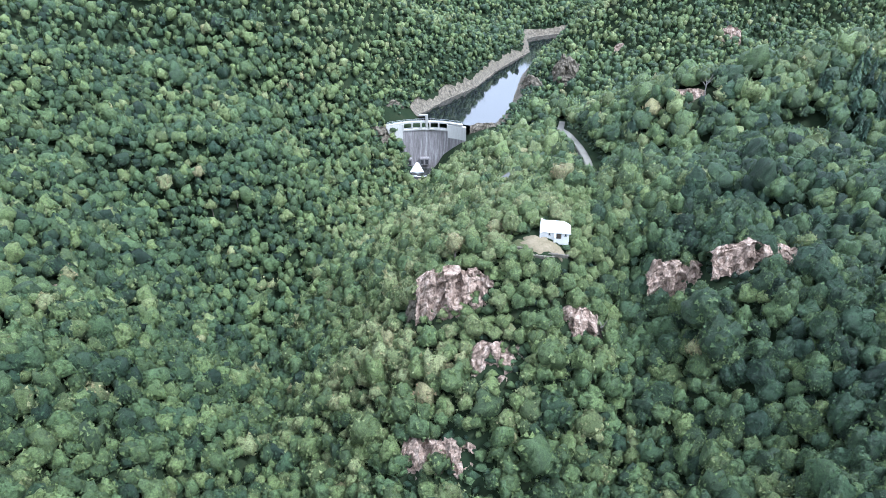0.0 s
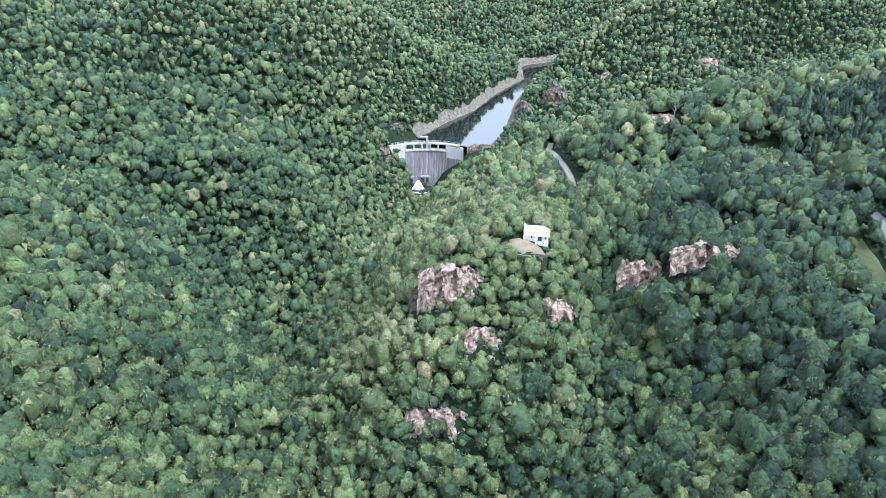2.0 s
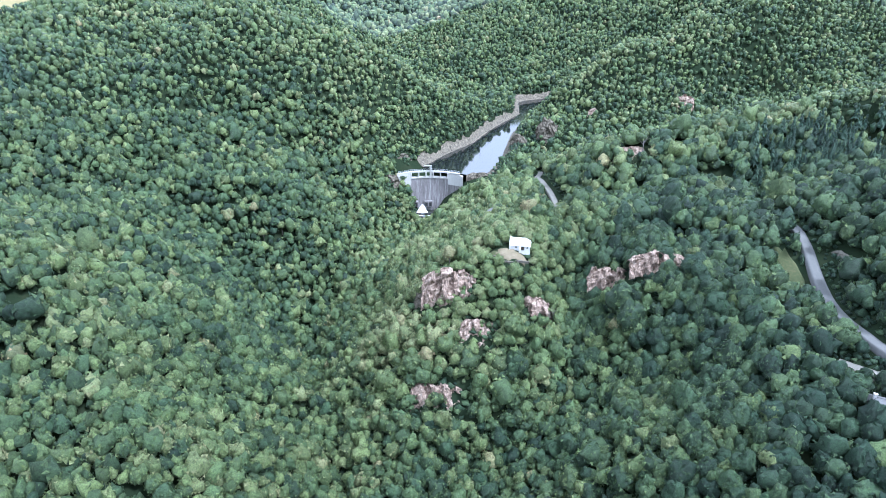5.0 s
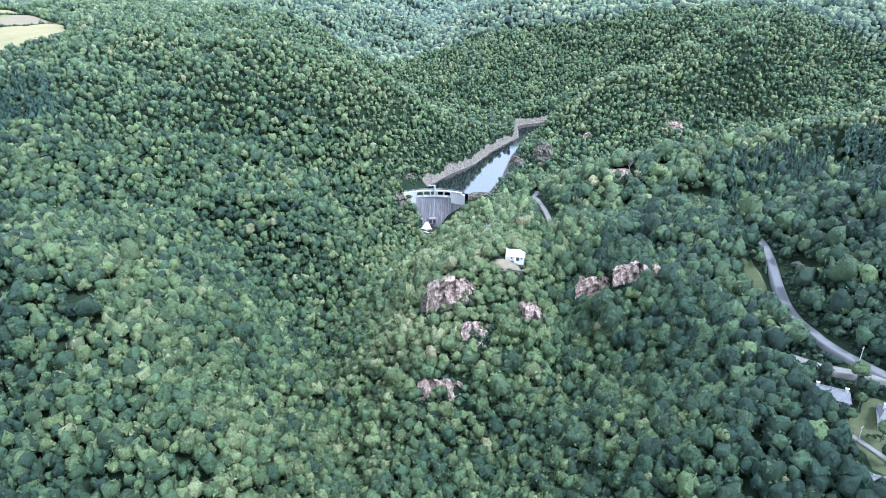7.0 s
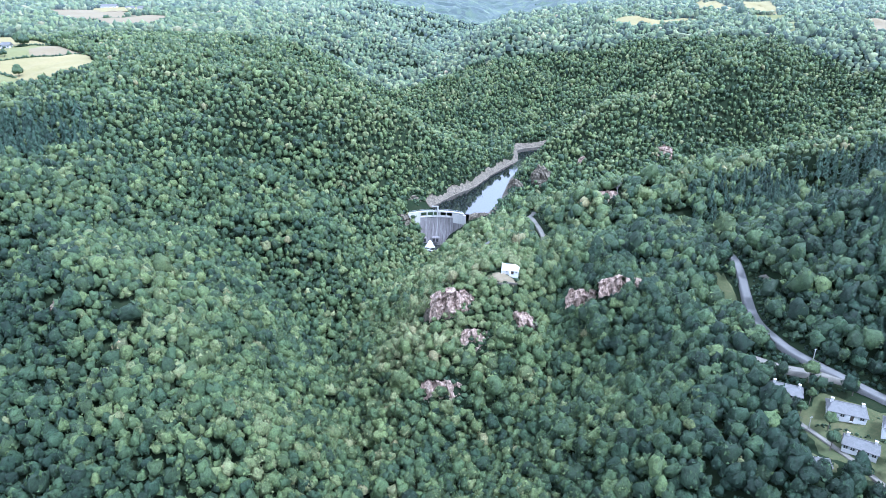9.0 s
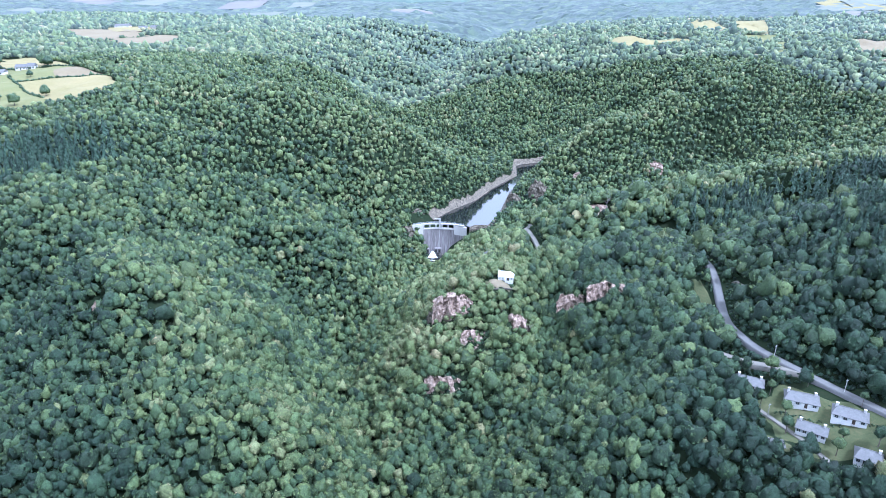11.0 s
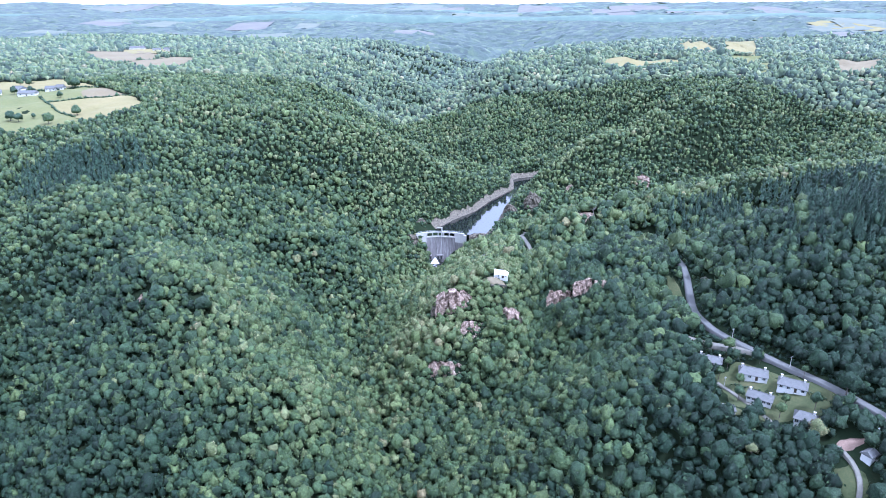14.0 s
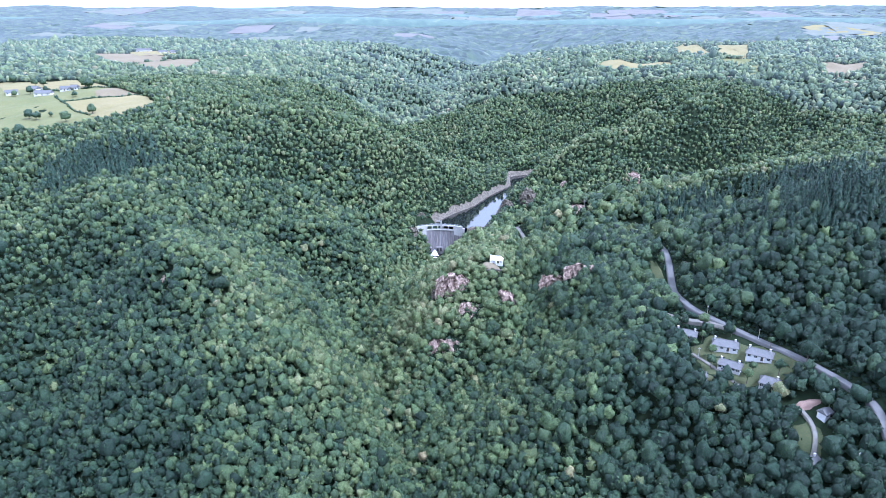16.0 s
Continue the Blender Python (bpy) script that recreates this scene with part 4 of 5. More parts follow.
outcrop(-43.0, 190.0, 170, 5, 3.0, 3.0, DIRT, "small bare earth scar beside a path", 19)
outcrop(108.0, 420.0, 200, 8, 5.0, 5.0, ROCK, "small pinkish rock patch by the side valley", 20, grain=1.4)
outcrop(134.5, 124.0, 262, 16, 4.0, 2.5, STONE_WALL, "brown rocky cutting above the lane", 21, 0.6)
outcrop(21.0, 338.5, 185, 19, 3.6, 3.0, GREY_ROCK, "low grey rock abutment beside the dam", 22, grain=1.4)
outcrop(-29.0, 351.0, 120, 14, 6.0, 4.0, GREY_ROCK, "grey rock bank beside the end of the dam", 23, grain=1.4)
house(20.0, 206.0, 55, 4.8, 3.8, 5.0, 2.6, "small stone hut with a steep grey roof among trees", hip=0.1, chimneys=(), windows=2, category="hut", group="")
patch("clearing", 42, 323, 3.4, 2.4, 0, DIRT, "small bare patch beside the track", "clearing", seed=11, rim=0.3)


# ---- bare shore of the reservoir ----
def shore(side, label, reach=0.9):
    p = [np.array(q, float) for q in LAKE_LINE]
    run, hw = [], []
    for a, b, ha, hb in zip(p, p[1:], LAKE_HALF, LAKE_HALF[1:]):
        n = max(2, int(np.linalg.norm(b - a) / 2.0))
        for i in range(n):
            run.append(a + (b - a) * i / n), hw.append(ha + (hb - ha) * i / n)
    run = np.array(run)
    for _ in range(3):
        run[1:-1] = (run[:-2] + 2 * run[1:-1] + run[2:]) / 4
    d = np.gradient(run, axis=0)
    d /= np.linalg.norm(d, axis=1)[:, None]
    nrm = np.stack([-d[:, 1], d[:, 0]], axis=1) * side
    pts, faces, cols = [], [], 7
    for i in range(len(run)):
        for c in range(cols):
            o = hw[i] - 1.5 + c * reach * (0.75 + 0.55 * noise.noise(Vector((i * 0.13, side, 0))) + 0.25 * noise.noise(Vector((i * 0.45, side, 3))))
            q = run[i] + nrm[i] * o
            pts.append([q[0], q[1], 0])
    v = np.array(pts)
    z = height(v[:, 0], v[:, 1])
    z += 0.6 + np.array([0.4 * noise.fractal(Vector((q[0] * 0.3, q[1] * 0.3, 2)), 0.9, 2.2, 4) for q in v])
    v[:, 2] = z
    for i in range(len(run) - 1):
        for c in range(cols - 1):
            a = i * cols + c
            f = (a, a + cols, a + cols + 1, a + 1)
            faces.append(f if side < 0 else f[::-1])
    return tagged(mesh_object("shore", v, faces, GREY_ROCK), label, "shore", kind="structure")


shore(1, "bare grey rocky shore left dry by the low reservoir", 1.1)
shore(-1, "bare grey rocky shore below wooded slopes", 2.2)
# ---- fields and farms on the plateau ----
field("field", [(-291, 414), (-338, 477), (-398, 522), (-465, 571), (-560, 577), (-640, 500), (-520, 345), (-408, 345), (-376, 347), (-328, 374), (-297, 385)], MEADOW, "green upland meadow grazed short")
field("field", [(-406, 446), (-334, 474), (-292, 417), (-304, 387), (-329, 384), (-349, 394)], HAY, "pale yellow-green hay field", 0.9)
field("field", [(-391, 484), (-389, 520), (-342, 481), (-375, 461)], STUBBLE, "cut stubble field beside a hedge", 1.0)
field("field", [(-564, 580), (-466, 584), (-394, 520), (-426, 508), (-474, 516), (-514, 512)], HAY, "pale hay strip below a wood", 0.9)
field("field", [(-676, 996), (-571, 862), (-494, 775), (-480, 850), (-510, 936), (-580, 1032)], STUBBLE, "brown stubble field on the plateau", 2.5)
field("field", [(-469, 734), (-486, 888), (-419, 895), (-415, 780)], STUBBLE, "pale brown stubble field by a wood", 2.5)
field("field", [(-640, 1060), (-560, 1100), (-520, 1010), (-600, 1030)], HAY, "dry pasture round a farm", 2.5)
field("field", [(238, 951), (355, 877), (310, 819), (225, 872)], HAY, "pale hay field on the plateau edge", 2.5)
field("field", [(444, 1252), (560, 1440), (480, 1108), (422, 1108)], HAY, "long dry hay field", 2.5)
field("field", [(415, 886), (454, 961), (491, 938), (458, 874)], MEADOW, "bright green pasture beside a farm", 2.5)
field("field", [(585, 899), (645, 867), (573, 773), (524, 750)], STUBBLE, "reddish stubble field", 2.5)
field("field", [(594, 1400), (685, 1440), (510, 1010), (477, 1060)], HAY, "sloping dry pasture", 2.5)
field("field", [(774, 1731), (811, 1595), (765, 1509), (744, 1639)], STUBBLE, "far brown stubble field", 3.0)
field("field", [(390, 750), (432, 768), (412, 736)], MEADOW, "small green paddock", 2.5)
field("field", [(438, 826), (460, 834), (442, 796)], MEADOW, "small green paddock", 2.5)
field("field", [(1244, 2378), (1355, 2408), (1442, 2196), (1273, 2143)], HAY, "broad pale field far off", 4.0)
_rnd = random.Random(5)
for k in range(46):
    fy = _rnd.uniform(1500, 4300)
    fx = _rnd.uniform(-0.68, 0.68) * fy
    if abs(fx - 150) < 300 and fy < 2700:
        continue
    w, h = _rnd.uniform(30, 85) * fy / 2000, _rnd.uniform(40, 130) * fy / 2000
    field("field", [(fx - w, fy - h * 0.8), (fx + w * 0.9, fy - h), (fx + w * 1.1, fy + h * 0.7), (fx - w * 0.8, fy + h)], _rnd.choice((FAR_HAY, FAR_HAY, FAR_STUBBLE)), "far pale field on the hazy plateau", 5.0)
patch("pond", -390, 352, 13, 4, 10, WATER, "small bright farm pond at a field edge", "pond", lift=0.7, seed=9)

FARMS = "farm buildings"
for (bx, by, turn, L, W) in ((-446, 481, 8, 17, 9), (-474, 511, -20, 12, 8), (-491, 495, 35, 12, 8), (-437, 507, 10, 10, 7), (-427, 508, 0, 8, 6)):
    house(bx, by, turn, L, W, 3.6, 2.6, "farm building with pale walls and a grey roof among meadows", hip=0.2, chimneys=(), windows=3, category="farmhouse", group=FARMS)
for (bx, by, turn, L, W) in ((-614, 1078, 5, 27, 11), (-551, 1071, -15, 18, 10), (-572, 1066, 20, 14, 9), (-736, 1100, 0, 14, 9), (-718, 1105, 15, 14, 9), (425, 1001, 10, 16, 9), (423, 810, -12, 16, 10), (428, 928, 30, 13, 9), (402, 801, 5, 14, 9), (581, 1500, 8, 22, 11)):
    house(bx, by, turn, L, W, 4.6, 3.2, "distant farmhouse with pale walls on the plateau", hip=0.2, chimneys=(), windows=3, category="farmhouse", group=FARMS)

# single trees that stand out, and the space kept for them: x, y, radius, tone, label
ODD_TREES = [
    (35, 179.5, 3.7, 0.92, "large ochre-brown tree turning early near the chapel"),
    (-109, 224.6, 3.4, 0.93, "tall yellow-ochre tree among green woods"),
    (-98, 231.5, 2.3, 0.92, "slender yellow tree among green woods"),
    (-92, 222, 2.3, 0.80, "dull yellow-green tree among woods"),
    (-84, 228, 2.2, 0.76, "dull yellow-green tree among woods"),
    (140.2, 13.0, 3.6, 0.88, "large ochre tree beside a white house"),
    (115.4, 8.9, 2.2, 0.84, "yellowing tree on the slope below the houses"),
    (81, 47.7, 2.3, 0.82, "yellowing tree in dark woods"),
    (-9.7, 34.1, 2.5, 0.84, "ochre tree in the ravine"),
    (-14, 27, 2.0, 0.86, "ochre tree in the ravine"),
    (-30, 60, 2.2, 0.78, "yellow-green tree in the ravine"),
    (2, 148, 2.6, 0.74, "pale green tree on top of the cliff"),
    (125.5, 64.5, 2.6, 0.52, "round green tree between two houses"),
    (124, 46, 2.0, 0.40, "round garden tree on the lawn"),
    (133, 27, 2.2, 0.45, "garden tree beside the driveway"),
    (158, 29, 4.2, 0.16, "large dark broad-crowned tree beside the lane"),
    (163, 34, 3.8, 0.14, "large dark broad-crowned tree beside the lane"),
    (123, 57, 1.6, 0.38, "small green garden tree beside a house"),
    (137, 58, 1.5, 0.44, "small green garden tree beside the lane"),
    (149, 44, 1.5, 0.30, "small dark garden shrub by the lane"),
    (136.5, 31, 1.8, 0.34, "rounded green tree on the lower lawn"),
    (146, 27, 2.4, 0.22, "dark rounded tree below a bungalow"),
    (121, 38, 2.2, 0.36, "rounded green tree at the lawn's edge"),
    (118, 52.5, 1.8, 0.40, "rounded green tree beside the driveway"),
]
FIELD_TREES = [(-419, 516, 6), (-412, 512, 5), (-352, 403, 4.4), (-404, 467, 3), (-468, 492, 4), (-407, 390, 4.4), (-397, 386, 4), (-392, 401, 2.2), (-363, 376, 5), (-385, 341, 5), (-492, 540, 4), (-486, 546, 4), (-541, 575, 5), (-455, 500, 3.2), (-482, 486, 3)]
for x, y, r, tone, label in ODD_TREES:
    CLEAR.append((x, y, r * 0.9))
def conifer_shape(seed, leaves, size):
    rng = np.random.default_rng(seed)
    got = []
    for _ in range(leaves):
        h = rng.uniform(0, 1) ** 1.5
        r = (1 - h) * rng.uniform(0.75, 1.08)
        a = rng.uniform(0, 2 * np.pi)
        o = np.array([np.cos(a), np.sin(a), 0.0])
        p = o * r + np.array([0, 0, h * 3.4 - 1.0])
        side = np.array([-np.sin(a), np.cos(a), 0.0])
        s = size * (1.15 - 0.6 * h) * rng.uniform(0.7, 1.3)
        got.append([p + o * s + np.array([0, 0, -0.5 * s]), p - o * s * 0.6 + side * s * 0.7 + np.array([0, 0, 0.5 * s]), p - o * s * 0.6 - side * s * 0.7 + np.array([0, 0, 0.5 * s])])
    for k in range(7):
        a, b = 2 * np.pi * k / 7, 2 * np.pi * (k + 1) / 7
        got.append([np.array([np.cos(a), np.sin(a), -1.05]) * 0.8, np.array([np.cos(b), np.sin(b), -1.05]) * 0.8, np.array([0, 0, 2.2])])
    return np.array(got)


def puff_shape(seed, n, levels, leaves=0, size=0.1, lobes=8):
    """A crown of unit radius: rounded lobes with creases between them, and loose leaf sprays. Returns (vertices, triangles, tone of each)."""
    rng = np.random.default_rng(seed)
    mid = rng.normal(size=(lobes, 3))
    mid[:, 2] = np.abs(mid[:, 2]) * 0.9 - 0.25
    mid /= np.linalg.norm(mid, axis=1)[:, None]
    for _ in range(6):  # spread the lobes over the crown
        push = mid[:, None] - mid[None]
        mid += 0.08 * (push / (np.sum(push ** 2, axis=2) + 0.15)[:, :, None]).sum(axis=1) / lobes * 4
        mid[:, 2] = np.maximum(mid[:, 2], -0.3)
        mid /= np.linalg.norm(mid, axis=1)[:, None]
    mid *= rng.uniform(0.5, 0.74, lobes)[:, None]
    rad = rng.uniform(0.30, 0.42, lobes)

    def skin(d):
        along = d @ mid.T
        root = rad ** 2 - np.sum(mid ** 2, axis=1) + along ** 2
        reach = np.where(root > 0, along + np.sqrt(np.maximum(root, 0)), 0.0).max(axis=1)
        return np.maximum(reach, 0.54) * (1 + 0.05 * rng.normal(size=len(d)))
    lo = np.radians(np.linspace(-46, 90, levels + 1)[:-1])
    turn = 2 * np.pi * (np.arange(n)[None] + 0.5 * (np.arange(levels) % 2)[:, None]) / n + rng.uniform(-0.15, 0.15, (levels, n))
    d = np.stack([np.cos(lo)[:, None] * np.cos(turn), np.cos(lo)[:, None] * np.sin(turn), np.repeat(np.sin(lo)[:, None], n, axis=1)], axis=-1).reshape(-1, 3)
    d = np.concatenate([d, [[0, 0, 1.0]]])
    v = d * skin(d)[:, None]
    f = []
    for j in range(levels - 1):
        for k in range(n):
            a, b = j * n + k, j * n + (k + 1) % n
            f += [(a, b, a + n), (b, b + n, a + n)] if j % 2 == 0 else [(a, b, b + n), (a, b + n, a + n)]
    top = levels * n
    f += [(top - n + k, top - n + (k + 1) % n, top) for k in range(n)]
    skin_faces = len(f)
    if leaves:
        q = rng.normal(size=(leaves, 3))
        q[:, 2] = np.abs(q[:, 2]) - 0.35
        q /= np.linalg.norm(q, axis=1)[:, None]
        at = q * (skin(q) * rng.uniform(0.92, 1.15, leaves))[:, None]
        nn = q + rng.normal(size=(leaves, 3)) * 0.6
        nn /= np.linalg.norm(nn, axis=1)[:, None]
        u = np.cross(nn, rng.normal(size=(leaves, 3)))
        u /= np.linalg.norm(u, axis=1)[:, None]
        w = np.cross(nn, u)
        s = (size * rng.uniform(0.6, 1.3, leaves))[:, None]
        tri = np.stack([at + u * s, at - u * s * 0.5 + w * s * 0.87, at - u * s * 0.5 - w * s * 0.87], axis=1).reshape(-1, 3)
        f += [(len(v) + 3 * k, len(v) + 3 * k + 1, len(v) + 3 * k + 2) for k in range(leaves)]
        v = np.concatenate([v, tri])
    # skin darker, sprays paler: shade inside the crown put into the tone
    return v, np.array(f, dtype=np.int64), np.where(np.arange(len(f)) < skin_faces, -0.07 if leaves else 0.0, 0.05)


def in_polygon(x, y, c):
    inside = np.zeros(x.shape, bool)
    for (x0, y0), (x1, y1) in zip(c, np.roll(c, -1, axis=0)):
        cross = ((y0 > y) != (y1 > y)) & (x < (x1 - x0) * (y - y0) / (y1 - y0 + 1e-12) + x0)
        inside ^= cross
    return inside




def free_ground(x, y, near=1.0, verge=2.2):
    """True where trees may stand."""
    ok = line_distance(x, y, LAKE_LINE, LAKE_HALF) > 3.6
    ok &= ~((np.abs(x + 13.5) < 8) & (np.abs(y - 335) < 8)) & ~((np.abs(x + 13) < 23) & (np.abs(y - 342.5) < 4.5))
    for line, half in ROADS:
        ok &= line_distance(x, y, line, half) > verge
    for cx, cy, rx, ry, turn in OPEN:
        ct, st = math.cos(radians(turn)), math.sin(radians(turn))
        u, v = (x - cx) * ct + (y - cy) * st, -(x - cx) * st + (y - cy) * ct
        ok &= (u / (rx + 1.0)) ** 2 + (v / (ry + 1.0)) ** 2 > 1
    for cx, cy, r in CLEAR:
        ok &= np.hypot(x - cx, y - cy) > r * near
    for c in FIELDS:
        ok &= ~in_polygon(x, y, c)
    return ok


def scatter(x0, x1, y0, y1, spacing, seed):
    rng = np.random.default_rng(seed)
    xs, ys = np.arange(x0, x1, spacing), np.arange(y0, y1, spacing * 0.87)
    X, Y = np.meshgrid(xs, ys)
    X = X + (np.arange(len(ys)) % 2)[:, None] * spacing / 2
    X = (X + rng.uniform(-0.42, 0.42, X.shape) * spacing).ravel()
    Y = (Y + rng.uniform(-0.42, 0.42, Y.shape) * spacing).ravel()
    return X, Y


def is_conifer(x, y, rng):
    """Stands of fir on the eastern hill and the western brow."""
    east = smooth(-np.hypot((x - 240) / 62, (y - 122) / 34), -1.5, -0.5)
    ridge = smooth(-np.hypot((x - 205) / 70, (y - 228) / 20), -1.25, -0.75) * 0.6
    west = smooth(-np.hypot((x + 272) / 40, (y - 258) / 28) + 0.25 * np.sin(x / 7) * np.sin(y / 9), -1.5, -0.4)
    return rng.uniform(size=x.shape) < np.maximum(np.maximum(east, west), ridge) * 0.8


CRESTS = [  # crest light put into the tree tone: run, reach, how much paler
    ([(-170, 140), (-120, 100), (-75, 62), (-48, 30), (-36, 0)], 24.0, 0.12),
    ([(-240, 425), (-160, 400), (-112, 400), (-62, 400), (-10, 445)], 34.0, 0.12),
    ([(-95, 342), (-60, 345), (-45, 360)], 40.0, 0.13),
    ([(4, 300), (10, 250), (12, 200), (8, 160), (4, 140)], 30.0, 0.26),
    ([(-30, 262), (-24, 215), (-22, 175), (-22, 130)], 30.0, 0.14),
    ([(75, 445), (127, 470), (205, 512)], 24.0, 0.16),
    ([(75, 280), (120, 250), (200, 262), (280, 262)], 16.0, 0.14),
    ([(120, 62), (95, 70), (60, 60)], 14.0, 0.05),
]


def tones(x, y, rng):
    """Each tree's tone: mixed woods, dark trees in the east. Light on the crests, shade in the gullies and distant haze
    are put into it.
    """
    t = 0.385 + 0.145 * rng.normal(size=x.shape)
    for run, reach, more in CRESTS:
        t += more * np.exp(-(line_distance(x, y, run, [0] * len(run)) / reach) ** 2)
    # shade of the gullies, painted as a lower tone along each run
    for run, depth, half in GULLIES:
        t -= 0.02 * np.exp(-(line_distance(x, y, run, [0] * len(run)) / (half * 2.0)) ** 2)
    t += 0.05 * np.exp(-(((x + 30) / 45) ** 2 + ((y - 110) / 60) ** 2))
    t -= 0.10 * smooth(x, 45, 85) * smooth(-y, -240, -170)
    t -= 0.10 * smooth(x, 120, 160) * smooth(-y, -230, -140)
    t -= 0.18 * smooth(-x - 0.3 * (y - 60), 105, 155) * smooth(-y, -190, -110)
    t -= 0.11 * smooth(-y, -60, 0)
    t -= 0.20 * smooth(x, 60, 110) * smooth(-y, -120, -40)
    # paler with distance: a share of the haze painted into the tone
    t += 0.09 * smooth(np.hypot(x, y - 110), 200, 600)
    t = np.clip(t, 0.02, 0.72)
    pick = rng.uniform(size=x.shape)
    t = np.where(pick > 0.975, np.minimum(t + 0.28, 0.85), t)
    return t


def tree_mesh(name, shapes, x, y, z, r, tall, tone, rng, material):
    """Joins copies of the shapes into one mesh, turned and sized tree by tree."""
    pick = rng.integers(0, len(shapes), size=len(x))
    turn = rng.uniform(0, 2 * np.pi, size=len(x))
    lean = rng.uniform(0.86, 1.16, size=(len(x), 2))
    V, T, F, base = [], [], [], 0
    for k, s in enumerate(shapes):
        sel = np.where(pick == k)[0]
        if not len(sel):
            continue
        v0, f0, t0 = s if isinstance(s, tuple) else (s.reshape(-1, 3), np.arange(len(s) * 3).reshape(-1, 3), np.zeros(len(s)))
        ct, st = np.cos(turn[sel])[:, None], np.sin(turn[sel])[:, None]
        sx = v0[None, :, 0] * lean[sel, 0][:, None]
        sy = v0[None, :, 1] * lean[sel, 1][:, None]
        rr = r[sel][:, None]
        v = np.stack([(sx * ct - sy * st) * rr + x[sel][:, None], (sx * st + sy * ct) * rr + y[sel][:, None],
                      v0[None, :, 2] * rr * tall[sel][:, None] + z[sel][:, None]], axis=-1)
        V.append(v.reshape(-1, 3).astype(np.float32))
        F.append((f0[None] + (base + np.arange(len(sel)) * len(v0))[:, None, None]).reshape(-1, 3))
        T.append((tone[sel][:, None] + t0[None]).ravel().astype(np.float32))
        base += len(sel) * len(v0)
    V, T, F = np.concatenate(V), np.concatenate(T), np.concatenate(F).astype(np.int32)
    n = len(T)
    me = bpy.data.meshes.new(name)
    me.vertices.add(len(V))
    me.vertices.foreach_set("co", V.ravel())
    me.loops.add(n * 3)
    me.loops.foreach_set("vertex_index", F.ravel())
    me.polygons.add(n)
    me.polygons.foreach_set("loop_start", np.arange(0, n * 3, 3, dtype=np.int32))
    me.polygons.foreach_set("use_smooth", np.ones(n, dtype=bool))
    at = me.attributes.new("tone", "FLOAT", "FACE")
    at.data.foreach_set("value", T)
    me.update(calc_edges=True)
    me.materials.append(material)
    return new(name, me)


def shrubs(name, label, x, y, shapes, radius, seed):
    """Low undergrowth that closes the floor between the trees."""
    rng = np.random.default_rng(seed)
    keep = free_ground(x, y, 0.35, 0.7)
    x, y = x[keep], y[keep]
    r = radius * np.exp(rng.normal(size=x.shape) * 0.25)
    # tone lowered by 0.14 to paint the shade in gaps between trees
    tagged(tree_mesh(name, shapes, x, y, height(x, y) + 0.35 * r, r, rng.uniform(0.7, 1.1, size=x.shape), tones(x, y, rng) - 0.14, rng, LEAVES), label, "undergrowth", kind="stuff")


def woods(name, label, x, y, shapes, fir_shapes, radius, seed, crown_lift=0.8, material=None):
    rng = np.random.default_rng(seed)
    keep = free_ground(x, y)
    x, y = x[keep], y[keep]
    fir = is_conifer(x, y, rng)
    r = radius * np.exp(rng.normal(size=x.shape) * 0.24)
    shore_d = line_distance(x, y, LAKE_LINE, LAKE_HALF)
    low = np.where((shore_d < 24) & (y > 300) & (x > 19 + (y - 394) * 0.48), 0.62 + 0.38 * smooth(shore_d, 8, 24), 1.0)
    low = np.where(np.hypot((x - 24) / 24, (y - 318) / 40) < 1, 0.62, low)
    r = r * low
    g = height(x, y)
    for which, nm, sh, mt in ((~fir, name, shapes, LEAVES), (fir, "conifer_" + name, fir_shapes, NEEDLES)):
        if not which.any():
            continue
        xs, ys, rs, gs = x[which], y[which], r[which], g[which]
        tall = rng.uniform(1.05, 1.5, size=xs.shape)
        if mt is NEEDLES:
            rs = rs * 0.72
            z = gs + 4.0 + rs
            tone = np.clip(0.35 + 0.16 * rng.normal(size=xs.shape), 0, 0.9)
        else:
            z = gs + rs * crown_lift * tall + rng.uniform(0.2, 1.8, size=xs.shape) * low[which] ** 2
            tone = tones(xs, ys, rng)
        tagged(tree_mesh(nm, sh, xs, ys, z, rs, tall, tone, rng, (material or mt) if mt is LEAVES else mt), label if mt is LEAVES else "dark green fir plantation on a hillside", "woods", kind="stuff")


near_fine = [puff_shape(10 + k, 9, 4, 84, 0.145, 8) for k in range(12)]
near_broad = [puff_shape(110 + k, 11, 6, 210, 0.11, 14) for k in range(10)]
mid_fine = [puff_shape(20 + k, 7, 3, 24, 0.19, 7) for k in range(12)]
mid_broad = [puff_shape(120 + k, 8, 4, 36, 0.165, 10) for k in range(10)]
far_shapes = [puff_shape(30 + k, 5, 2, 5, 0.26, 5) for k in range(12)]
cap_shapes = [puff_shape(40 + k, 5, 2, 0, 0.1, 5) for k in range(8)]
low_caps = [puff_shape(50 + k, 4, 2, 0, 0.1, 4) for k in range(8)]
fir_near = [conifer_shape(60 + k, 120, 0.40) for k in range(3)]
fir_far = [conifer_shape(70 + k, 36, 0.62) for k in range(3)]

# rings of woods round the promontory, coarser with distance; scrubby oak on the dry spurs, taller trees in the east
CX, CY = 0.0, 110.0


def seen_side(x, y):
    """The part of the land ahead; behind and beside it the woods are coarser."""
    return np.abs(x) < 70 + 0.72 * np.maximum(y + 235, 0)


